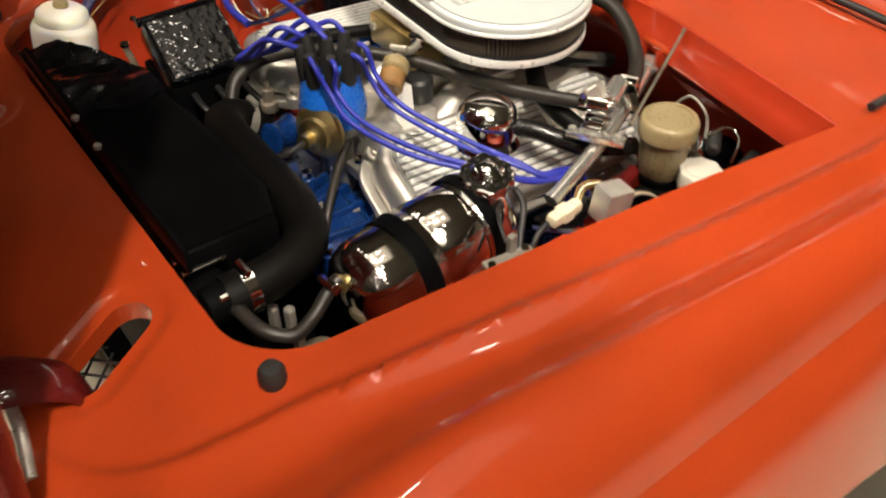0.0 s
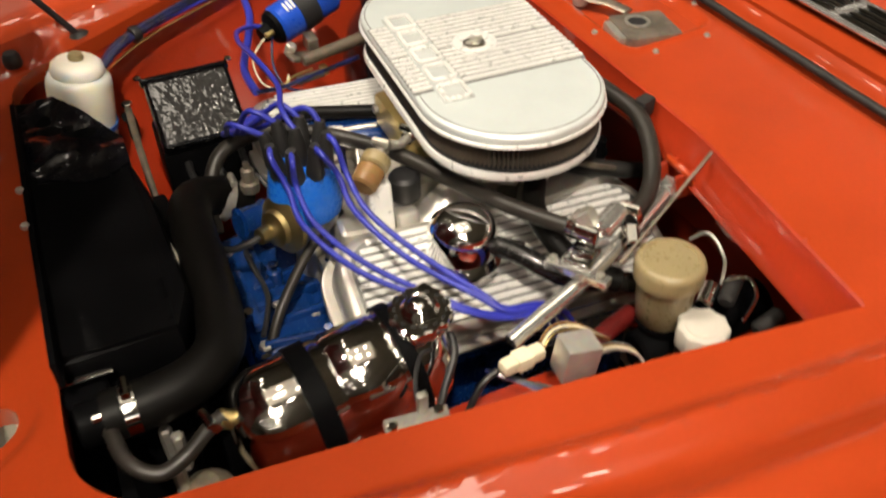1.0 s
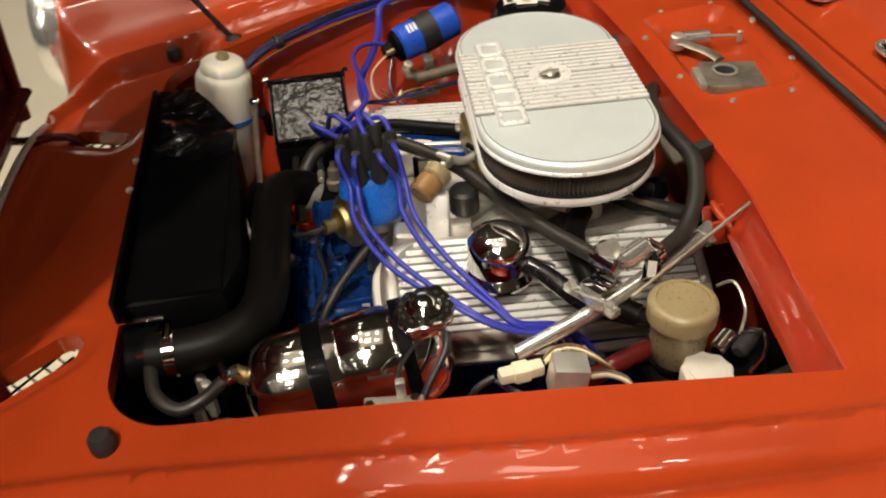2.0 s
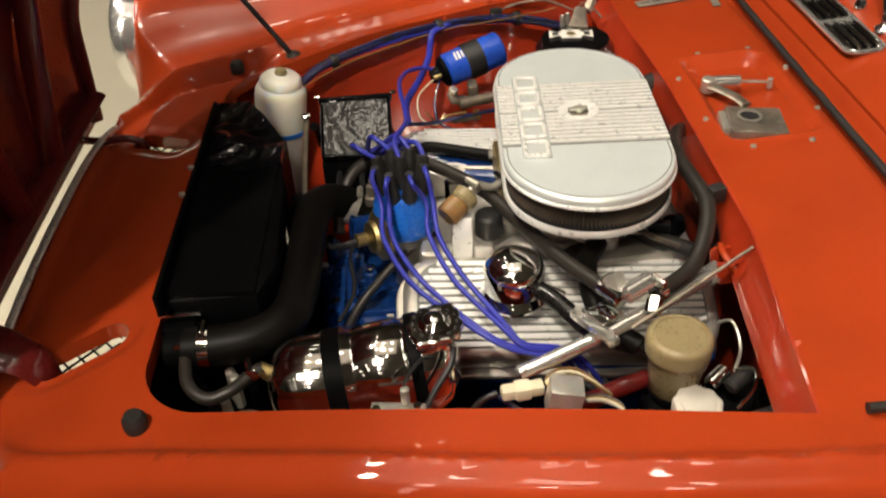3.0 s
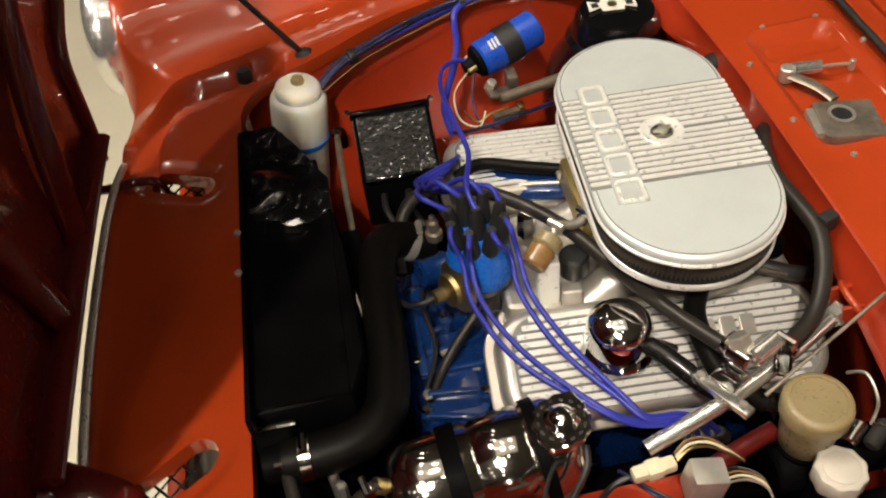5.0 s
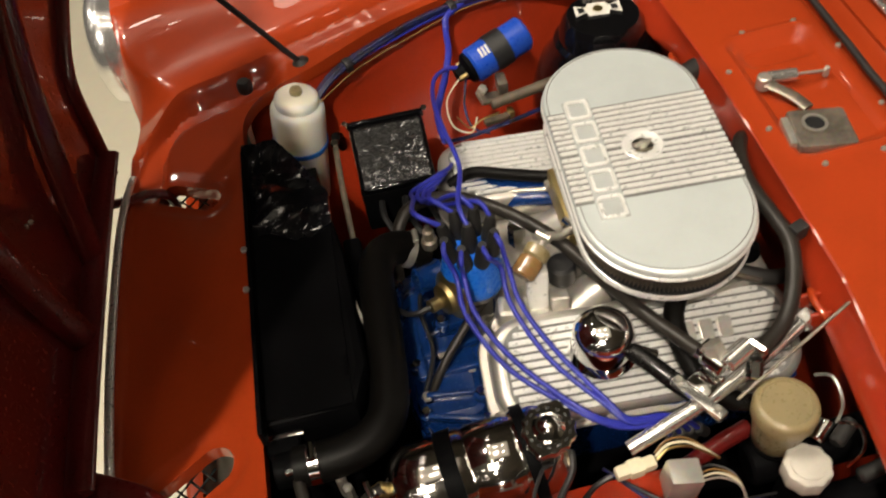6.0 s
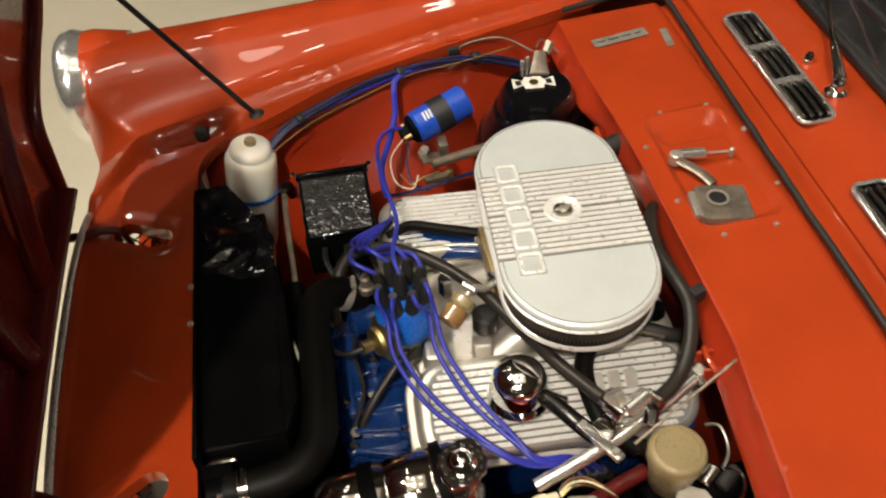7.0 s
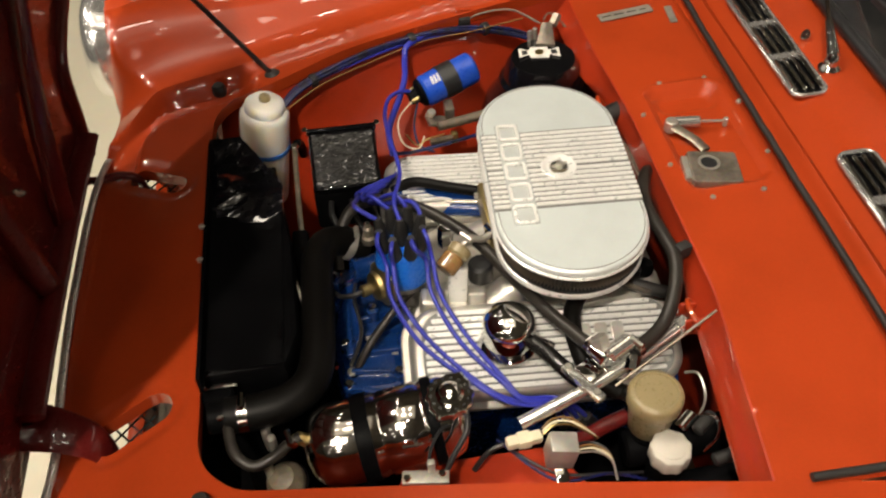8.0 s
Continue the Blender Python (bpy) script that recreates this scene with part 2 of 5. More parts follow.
def rounded(hx, hy, r, n=5):
    out = []
    for cx, cy, a0 in ((hx - r, hy - r, 0), (-hx + r, hy - r, 90), (-hx + r, -hy + r, 180), (hx - r, -hy + r, 270)):
        out += [(cx + r * math.cos(radians(a0 + 90 * i / n)), cy + r * math.sin(radians(a0 + 90 * i / n))) for i in range(n + 1)]
    return out


def table(x, rows):
    if x <= rows[0][0]:
        return rows[0][1]
    for (a, u), (b, v) in zip(rows, rows[1:]):
        if x <= b:
            t = (x - a) / (b - a)
            return u + (v - u) * t
    return rows[-1][1]


def bolt(at, r=0.006, h=0.005, mat=None, parent=None, axis=(0, 0, 1)):
    q = Vector(at) + Vector(axis) * h
    return part("bolt", rod(at, q, r, 0.001, 6), mat or STEEL, parent)


def clamp(at, axis, r, w, parent, mat=None):
    """A worm-drive hose clamp: a band and its screw housing."""
    a, d = Vector(at), Vector(axis).normalized()
    band = part("band", lathe([(r, -w / 2), (r + 0.0018, -w / 2), (r + 0.0018, w / 2), (r, w / 2)], along(a, a + d), 24, ring=True), mat or STEEL, parent)
    side = d.cross(Vector((0, 0, 1))).normalized() if abs(d.z) < 0.9 else Vector((1, 0, 0))
    top = a + side.cross(d).normalized() * (r + 0.004)
    part("clamp_screw", rod(top - side * 0.011, top + side * 0.011, 0.0045, 0.001, 8), mat or CHROME, band)
    return band

# ---- the hall ----
HALL_X, HALL_Y, HALL_H = 9.0, 10.0, 5.2


def slab(name, x0, x1, y0, y1, z0, z1, mat):
    return tagged(part(name, box(((x0 + x1) / 2, (y0 + y1) / 2, (z0 + z1) / 2), (x1 - x0, y1 - y0, z1 - z0), 0), mat, smooth=False), kind="structure")


slab("floor", -HALL_X, HALL_X, -HALL_Y, HALL_Y, -0.2, 0.0, FLOOR)["label"] = "pale beige polished concrete hall floor"
slab("wall_west", -HALL_X - 0.2, -HALL_X, -HALL_Y, HALL_Y, 0.0, HALL_H, WALL)
# unseen wall, paled to brighten the chrome and add bounce light
slab("wall_east", HALL_X, HALL_X + 0.2, -HALL_Y, HALL_Y, 0.0, HALL_H, WALL_BOUNCE)
slab("wall_north", -HALL_X, HALL_X, HALL_Y, HALL_Y + 0.2, 0.0, HALL_H, WALL)
slab("wall_south", -HALL_X, HALL_X, -HALL_Y - 0.2, -HALL_Y, 0.0, HALL_H, WALL)
slab("ceiling", -HALL_X, HALL_X, -HALL_Y, HALL_Y, HALL_H, HALL_H + 0.2, CEILING)


def hall_lamp(x, y, z, size, watts, label, shade=None):
    t = thing("ceiling_lamp", (x, y, z), label, "lamp", "hall lamps")
    part("housing", prism(rounded(size * 0.56, size * 0.56, 0.05), 0.03, 0.14, 0.02, Matrix.Translation((x, y, z))), STEEL, t)
    part("diffuser", prism(rounded(size * 0.5, size * 0.5, 0.04), 0.012, 0.029, 0, Matrix.Translation((x, y, z))), shade or DIFFUSER, t, "glowing warm white diffuser")
    part("hanger", rod((x, y, z + 0.139), (x, y, HALL_H), 0.01), STEEL, t)
    lamp = bpy.data.lights.new("lamp", "AREA")
    lamp.shape, lamp.size, lamp.energy, lamp.color = "SQUARE", size, watts, LAMP_COLOUR
    ob = new("lamp", lamp)
    ob.location = (0, 0, 0)
    ob.parent = t
    return t


for col in range(3):
    for row in range(8):
        hall_lamp(-4.2 + 1.6 * col, -5.0 + 1.25 * row, 4.35, 0.13, LAMP_W, "square warm hall lamp hanging from the ceiling")
for x, y in ((0.05, -1.25), (0.38, -0.35), (-0.30, 0.55), (0.42, 0.60)):
    hall_lamp(x, y, 4.05, 0.13, 1.6, "square warm hall lamp hanging over the car")
hall_lamp(-0.36, -0.26, 4.05, 0.42, 1.6, "warm hall lamp hanging over the engine", OVERHEAD_GLOW)
hall_lamp(-0.05, 0.1, 4.55, 2.2, 3.2, "wide pale panel lamp hanging over the car", PANEL_GLOW)
hall_lamp(-0.95, -2.05, 4.2, 0.075, KEY_W, "bright warm hall lamp hanging beside the car's nose")
for x, y in ((-1.38, -1.72), (-1.38, -2.1), (-1.38, -2.48), (-0.95, -1.66), (-0.95, -2.46), (-0.55, -1.75), (-0.55, -2.1), (-0.55, -2.48)):
    hall_lamp(x, y, 4.25, 0.24, 1.0, "small warm hall lamp in a cluster round the bright one", CLUSTER_GLOW)
hall_lamp(-0.95, -3.45, 4.35, 0.16, 30.0, "warm hall lamp hanging beyond the bright one")
# unseen fill lamp, added low to brighten the near wing's side
hall_lamp(-0.35, -4.6, 2.5, 0.18, 60.0, "added low fill lamp for the near wing's side")
# unseen fill lamp, added to lift the floor, headlamp and far wing
hall_lamp(-2.7, 1.7, 4.35, 0.2, 85.0, "added fill lamp for the front floor and far wing")
hall_lamp(-1.6, 0.62, 4.4, 0.30, SIDE_W, "bright warm hall lamp hanging before the car")
for k in range(6):
    hall_lamp(6.2, 1.8 + 1.25 * k, 4.35, 0.8, LAMP_W, "wide warm hall lamp hanging at the back of the hall", BACK_GLOW)

# ---- the car's bodywork ----
car = thing("car", (0, 0, 0), "bright orange-red classic sports car with its bonnet raised", "car")
SHUT_Z = [(-0.76, 0.768), (-0.62, 0.786), (-0.5, 0.800), (-0.3, 0.825), (-0.1, 0.845), (0.15, 0.862), (0.36, 0.876), (0.55, 0.89), (0.9, 0.90)]
SHUT_Y = [(-0.70, 0.375), (-0.62, 0.415), (-0.5, 0.436), (-0.3, 0.478), (-0.1, 0.518), (0.15, 0.55), (0.42, 0.565)]
CREST_Z = [(-0.76, 0.856), (-0.5, 0.862), (-0.3, 0.866), (0.0, 0.872), (0.36, 0.888), (0.9, 0.906)]
FALL = [(0.55, 0.0), (0.65, -0.003), (0.75, -0.012), (0.86, -0.038), (0.94, -0.077), (1.0, -0.13)]
OUTER = 0.735


def curve(x, rows):
    """Like table(), but smooth."""
    if x <= rows[0][0] or x >= rows[-1][0]:
        return rows[0][1] if x <= rows[0][0] else rows[-1][1] + (x - rows[-1][0]) * (rows[-1][1] - rows[-2][1]) / (rows[-1][0] - rows[-2][0])
    n = len(rows)
    slope = [(rows[min(i + 1, n - 1)][1] - rows[max(i - 1, 0)][1]) / (rows[min(i + 1, n - 1)][0] - rows[max(i - 1, 0)][0]) for i in range(n)]
    for i in range(n - 1):
        (a, u), (b, v) = rows[i], rows[i + 1]
        if x <= b:
            w = b - a
            t = (x - a) / w
            return ((2 * t ** 3 - 3 * t * t + 1) * u + (t ** 3 - 2 * t * t + t) * w * slope[i]
                    + (3 * t * t - 2 * t ** 3) * v + (t ** 3 - t * t) * w * slope[i + 1])


def shut_y(x):
    return curve(x, SHUT_Y)


def bay_y(x, y=-1.0):
    """Half width of the engine bay's opening; the far gutter is the narrower one."""
    return 0.383 + 0.19 * (x + 0.5) + (0.034 * smooth_step((x + 0.45) / 0.2) if y > 0 else 0.0)


def bay_distance(x, y):
    """Below nought inside the opening of the bay (it reaches back under the cowl)."""
    r = 0.07
    dx, dy = -0.522 + r - x, abs(y) - (bay_y(x, y) - r)
    if dx > 0 and dy > 0:
        return math.hypot(dx, dy) - r
    return max(dx, dy) - r


def shut_distance(x, y):
    """Below nought inside the line of the bonnet's edge."""
    r = 0.10
    dx, dy = -0.705 + r - x, abs(y) - (shut_y(x) - r)
    if dx > 0 and dy > 0:
        return math.hypot(dx, dy) - r
    return max(dx, dy) - r


def hole_distance(x, y):
    a, b = Vector((-0.582, 0.243)), Vector((-0.640, 0.276))
    p = Vector((x, -y if y < 0 else y + 0.055))
    t = max(0, min(1, (p - a).dot(b - a) / (b - a).length_squared))
    return (p - a - (b - a) * t).length - (0.023 if y < 0 else 0.019)


def smooth_step(t):
    t = max(0.0, min(1.0, t))
    return t * t * (3 - 2 * t)


def near_edge(x):
    """Where the near wing turns down to its side, over the wheel."""
    return 0.72 - 0.052 * smooth_step((x + 0.66) / 0.25)


def wing_height(x, q, near=False):
    """The wing's section: hollow beside the bonnet, a broad crest, then falling to the side."""
    zs, zc = curve(x, SHUT_Z), curve(x, CREST_Z)
    k = smooth_step(max(0, q) / 0.62)
    hollow = -(0.020 if near else 0.010) * math.sin(math.pi * min(1, max(0, q) / (0.56 if near else 0.45))) ** 2
    return zs + (zc - zs) * k + hollow + curve(q, FALL)


FRONT_Z = [(0.0, 0.764), (0.26, 0.764), (0.36, 0.738), (0.45, 0.705), (0.525, 0.668), (0.540, 0.70), (0.56, 0.765), (0.59, 0.825), (0.63, 0.862), (0.67, 0.860), (0.72, 0.79)]
FRONT_X = [(0.0, -0.716), (0.15, -0.713), (0.26, -0.706), (0.36, -0.702), (0.45, -0.707), (0.525, -0.724), (0.555, -0.737), (0.65, -0.741), (0.72, -0.735)]


def front_x(y):
    """The front edge of the bodywork: a shallow bow between the two headlamp pods."""
    x = table(abs(y), FRONT_X)
    # the near corner reaches further round towards its headlamp
    return max(-0.742, x - 0.038 * smooth_step((-0.33 - y) / 0.04)) if y < 0 else x


def body_height(x, y):
    """The panels, which bend down to the nose between the headlamp pods."""
    start = -0.615 - 0.085 * smooth_step((abs(y) - 0.42) / 0.10)
    w = smooth_step((start - x) / (start + 0.742)) * (1 - smooth_step((abs(y) - 0.565) / 0.05))
    z = panel_height(x, y)
    if abs(y) < 0.26:
        w *= 0.3
    elif abs(y) < 0.36:
        w *= 0.3 + 0.7 * smooth_step((abs(y) - 0.26) / 0.10)
    return z + (table(abs(y), FRONT_Z) - z) * w


def panel_height(x, y):
    zs = curve(x, SHUT_Z)
    ay = abs(y)
    d = shut_distance(x, y)
    gutter = zs - 0.016
    if x < -0.5:
        # the front panel under the bonnet, dished round the hinge slots
        gutter -= 0.003 * smooth_step((-0.53 - x) / 0.05) * smooth_step((0.42 - ay) / 0.08)
        gutter -= 0.004 * smooth_step((0.022 - hole_distance(x, y)) / 0.01)
    s = shut_y(x)
    q = (ay - s) / ((near_edge(x) + 0.015 if y < 0 else OUTER) - s)
    wing = wing_height(x, q, y < 0)
    if x > 0.36:
        crown = 0.016 * smooth_step((x - 0.36) / 0.06) * smooth_step((0.60 - ay) / 0.08)
        return wing + crown if q > 0 else zs + crown
    if y > 0:
        # a deep drain channel along the far wing
        gutter -= 0.024 * smooth_step((d + 0.062) / 0.020) * smooth_step((-0.44 - x) / 0.05) * smooth_step((y - 0.20) / 0.08)
    return gutter + (wing - gutter) * smooth_step((d + 0.010) / 0.022)


def field(x0, x1, y0, y1, step, height, cuts, creases=()):
    """A sheet z = height(x, y), trimmed along the noughts of the cuts, which are below nought where it is cut away."""
    nx, ny = round((x1 - x0) / step), round((y1 - y0) / step)
    bm = bmesh.new()
    rows, h = [], 1e-4
    for i in range(nx + 1):
        row = []
        for j in range(ny + 1):
            x, y = x0 + (x1 - x0) * i / nx, y0 + (y1 - y0) * j / ny
            for cut in (*creases, *cuts):
                d = cut(x, y)
                if abs(d) < step * 0.75:
                    gx, gy = (cut(x + h, y) - d) / h, (cut(x, y + h) - d) / h
                    g = max(0.2, gx * gx + gy * gy)
                    x, y = x - d * gx / g, y - d * gy / g
            row.append((x, y))
        rows.append(row)
    made = {}

    def vert(i, j):
        if (i, j) not in made:
            x, y = rows[i][j]
            made[i, j] = bm.verts.new((x, y, height(x, y)))
        return made[i, j]
    for i in range(nx):
        for j in range(ny):
            quad = ((i, j), (i + 1, j), (i + 1, j + 1), (i, j + 1))
            cx, cy = sum(rows[a][b][0] for a, b in quad) / 4, sum(rows[a][b][1] for a, b in quad) / 4
            if all(cut(cx, cy) > 0 for cut in cuts):
                bm.faces.new([vert(a, b) for a, b in quad])
    return bm


def drop_edges(bm, depth, keep):
    """Turns the sheet's open edges down by depth, where keep(x, y) is true."""
    edges = [e for e in bm.edges if len(e.link_faces) == 1 and all(keep(v.co.x, v.co.y) for v in e.verts)]
    out = bmesh.ops.extrude_edge_only(bm, edges=edges)["geom"]
    for v in out:
        if isinstance(v, bmesh.types.BMVert):
            v.co.z -= depth
    return bm


def cabin_distance(x, y):
    return max(0.525 - x, abs(y) - 0.60) * 1.0


def bay_all(x, y):
    # the opening, cut back to where the scuttle begins
    return max(bay_distance(x, y), x - 0.364)


top = field(-0.745, 0.80, -0.72, 0.72, 0.006, body_height, [bay_all, hole_distance, cabin_distance, lambda x, y: x - front_x(y), lambda x, y: y + near_edge(x)], [lambda x, y: shut_distance(x, y) - 0.012])
top = drop_edges(top, 0.022, lambda x, y: abs(x) < 0.68 and -0.60 < y < 0.70)
part("front_bodywork", top, PAINT, car, "glossy orange-red wings and front panel")


def arch_z(x):
    d = 0.36 ** 2 - (x + 0.16) ** 2
    return max(0.20, 0.30 + math.sqrt(d)) if d > 0 else 0.20


def wing_side(s):
    bm = bmesh.new()
    cols = []
    for i in range(150):
        x = -0.735 + 1.535 * i / 149
        edge_y = 0.72 if s > 0 else near_edge(x)
        z0 = body_height(x, s * edge_y)
        zb = min(arch_z(x), z0 - 0.02)
        col = []
        for t in (0, 0.08, 0.2, 0.4, 0.6, 0.8, 1.0):
            z = z0 + (zb - z0) * t
            col.append(bm.verts.new((x, s * (edge_y + 0.022 * smooth_step(t / 0.25) - (0.05 * max(0, t - 0.5) if s > 0 else -0.046 * t)), z)))
        edge = col[-1].co
        col.append(bm.verts.new((edge.x, edge.y - s * 0.02, edge.z + 0.002)))
        col.append(bm.verts.new((edge.x, edge.y - s * 0.025, edge.z + 0.03)))
        cols.append(col)
    for a, b in zip(cols, cols[1:]):
        for k in range(len(a) - 1):
            bm.faces.new((a[k], b[k], b[k + 1], a[k + 1]))
    return bm


for s in (-1, 1):
    part("wing_side", wing_side(s), PAINT, car)

# nose below the front edge, with an open grille mouth
nose = bmesh.new()
cols = []
for j in range(81):
    y = -0.545 + 1.09 * j / 80
    x = front_x(y)
    z = body_height(x, y)
    cols.append([nose.verts.new((x - dx, y, z - dz)) for dx, dz in ((-0.001, -0.0005), (0.0015, 0.002), (0.003, 0.008), (0.003, 0.026), (0.0, 0.045))])
for a, b in zip(cols, cols[1:]):
    for k in range(4):
        nose.faces.new((a[k], b[k], b[k + 1], a[k + 1]))
part("nose_lip", nose, PAINT, car)
part("nose_trim", tube([(front_x(y) - 0.003, y, body_height(front_x(y), y) - 0.040) for y in (-0.52, -0.45, -0.36, -0.26, 0.0, 0.26, 0.36, 0.45, 0.52)], 0.005, 8, 4), CHROME, car, "thin chrome edge under the nose")
part("valance", box((-0.71, 0, 0.34), (0.03, 1.3, 0.22), 0.01), PAINT, car)

# headlamps
for s in (-1, 1):
    m = along((-0.724, s * 0.635, 0.760), (-1.5, s * 0.640, 0.745))
    lamp_part = part("headlamp", lathe([(0.098, -0.02), (0.103, 0.0), (0.106, 0.006), (0.107, 0.014), (0.103, 0.016), (0.104, 0.026), (0.098, 0.036), (0.089, 0.041), (0.083, 0.036), (0.081, 0.026)], m, 48, ring=True), BEZEL, car, "round headlamp with a chrome bezel")
    part("lens", lathe([(0.0815, 0.025), (0.080, 0.030), (0.065, 0.038), (0.04, 0.044), (0.0, 0.046)], m, 40), GLASS, lamp_part)
    part("lamp_bowl", lathe([(0.100, -0.004), (0.102, -0.03), (0.09, -0.09), (0.0, -0.10)], m, 40), PAINT, lamp_part)
    part("reflector", lathe([(0.080, 0.016), (0.065, -0.01), (0.04, -0.03), (0.0, -0.036)], m, 32), CHROME, lamp_part)

# grille mesh seen through the hinge slots
mesh_bm = bmesh.new()
for sgn in (1, -1):
    for i in range(34):
        y = -0.44 + 0.026 * i
        if abs(y) < 0.40 and abs(y + 0.10 * sgn) < 0.40:
            rod((-0.692, y, 0.70 - 0.001 * sgn), (-0.60, y + 0.10 * sgn, 0.705 - 0.001 * sgn), 0.0016, 0, 6, mesh_bm)
part("grille_mesh", mesh_bm, TRIM, car, "black wire mesh under the hinge slots")

# inner wings with a swelling over the wheel
for s in (-1, 1):
    bm = bmesh.new()
    cols = []
    for i in range(60):
        x = -0.52 + 0.74 * i / 59
        e = bay_y(x, s)
        z0 = table(x, SHUT_Z) - 0.036
        swell = math.exp(-((x + 0.17) / 0.17) ** 2)
        col = []
        for k in range(15):
            t = k / 14
            y = e + 0.004 - 0.02 * smooth_step(t / 0.15) - (0.03 + 0.10 * swell) * math.sin(math.pi / 2 * smooth_step(max(0, t - 0.10) / 0.75))
            z = z0 - 0.02 * smooth_step(t / 0.2) - t * (0.36 - 0.02 * swell)
            col.append(bm.verts.new((x, s * y, z)))
        cols.append(col)
    for a, b in zip(cols, cols[1:]):
        for k in range(14):
            bm.faces.new((a[k], b[k], b[k + 1], a[k + 1]))
    part("inner_wing", bm, INNER_RED, car, "red painted inner wing panel")
part("wing_shelf", prism([(-0.27, -0.330), (-0.075, -0.330), (-0.015, -0.44), (-0.30, -0.43), (-0.30, -0.385)], 0.672, 0.686, 0.004), INNER_RED, car, "red shelf inside the wing")
part("undertray", box((-0.17, 0, 0.30), (0.78, 1.0, 0.02), 0), BLACK, car, "dark engine bay floor")
part("front_cross_panel", box((-0.537, 0, 0.60), (0.01, 0.78, 0.30), 0.003), BLACK, car)

# bulkhead and cowl
part("bulkhead", box((0.215, 0, 0.62), (0.02, 1.0, 0.42), 0.004), INNER_RED, car, "red bulkhead behind the engine")
for s in (-1, 1):
    part("bulkhead_ledge", prism([(0.150, 0.30 * s), (0.204, 0.16 * s), (0.204, 0.465 * s), (0.158, 0.465 * s)], 0.755, 0.785, 0.008), INNER_RED, car)


def recess_distance(x, y):
    hx, hy, r = 0.072, 0.132, 0.03
    qx, qy = abs(x - 0.250) - hx + r, abs(y - 0.075) - hy + r
    return math.hypot(max(qx, 0), max(qy, 0)) + min(max(qx, qy), 0) - r


def cowl_height(x, y):
    z = 0.840 + 0.052 * (x - 0.145)
    z += 0.006 * (1 - (y / 0.5) ** 2)
    d = recess_distance(x, y)
    z -= 0.007 * smooth_step((-d - 0.012) / 0.008) - 0.003 * smooth_step(1 - abs(d + 0.006) / 0.006)
    # a deeper pocket beyond the latch lever
    px, py = abs(x - 0.252) - 0.030, abs(y - 0.160) - 0.006
    z -= 0.008 * smooth_step((0.020 - math.hypot(max(px, 0), max(py, 0))) / 0.010)
    z -= 0.010 * smooth_step((x - 0.328) / 0.008) * smooth_step((0.365 - x) / 0.008)
    if x > 0.345:
        z += 0.016 * smooth_step((x - 0.345) / 0.015)
    return z


def cowl_front(y):
    """The front edge of the cowl, which bends forward to the near side."""
    return 0.156 - 0.030 * max(0.0, min(1.0, (-0.23 - y) / 0.27)) - 0.012 * smooth_step((y - 0.1) / 0.3)


def cowl_edge(x, y):
    return min(0.515 - abs(y), x - cowl_front(y))


cowl = field(0.120, 0.368, -0.520, 0.520, 0.006, cowl_height, [cowl_edge])
lip = bmesh.new()
cols = []
for j in range(87):
    y = -0.514 + 1.028 * j / 86
    e = cowl_front(y)
    zc = cowl_height(e, y)
    reach = 0.25 + 0.75 * max(smooth_step((-0.10 - y) / 0.14), smooth_step((y - 0.24) / 0.08))
    cols.append([lip.verts.new((e + dx * (reach if dx < -0.003 else 1), y, zc - dz)) for dx, dz in ((0.001, 0.0), (-0.002, 0.002), (-0.004, 0.010), (-0.012, 0.024), (-0.021, 0.036), (-0.023, 0.046), (-0.012, 0.060), (0.030, 0.10), (0.040, 0.16))])
for a, b in zip(cols, cols[1:]):
    for k in range(8):
        lip.faces.new((a[k], b[k], b[k + 1], a[k + 1]))
part("cowl_lip", lip, INNER_RED, car, "sloping red lip under the cowl edge")
for y in (-0.215, 0.235):
    part("bracket_loop", tube([(0.142, y, 0.795), (0.128, y - 0.004, 0.816), (0.124, y - 0.022, 0.820), (0.128, y - 0.040, 0.815), (0.140, y - 0.044, 0.795)], 0.0042, 8, 6), PAINT, car, "small red bracket loop")
cowl_part = part("cowl_panel", cowl, PAINT, car, "flat red cowl panel with a bolted latch recess")
for x, y in ((0.222, 0.208), (0.297, 0.206), (0.328, 0.134), (0.324, 0.009), (0.288, -0.066), (0.213, -0.066), (0.176, 0.013), (0.173, 0.135)):
    part("screw", lathe([(0.0042, -0.004), (0.0042, 0.0), (0.003, 0.002), (0.0, 0.0026)], Matrix.Translation((x, y, cowl_height(x, y) + 0.001)), 12), STEEL, cowl_part)
seal = tube([(0.150, 0.515, 0.862), (0.24, 0.525, 0.868), (0.318, 0.52, 0.872), (0.340, 0.49, 0.866), (0.338, 0.3, 0.864), (0.335, 0, 0.864), (0.336, -0.3, 0.862), (0.33, -0.46, 0.860), (0.29, -0.505, 0.86), (0.16, -0.508, 0.856)], 0.0052, 10, 10)
for v in seal.verts:
    v.co.x += 0.0016 * noise.noise((v.co.y * 22, 1.0, 0.0))
    v.co.z += 0.0012 * noise.noise((v.co.y * 30, 4.0, 0.0)) - 0.002
part("rubber_seal", seal, RUBBER, car, "black rubber bonnet seal")
part("information_plate", prism(rounded(0.05, 0.0115, 0.002), 0, 0.0012, 0, pose(0.228, 0.423, 0.849, 0, -3, 6)), STEEL, car, "bare metal maker's plate")
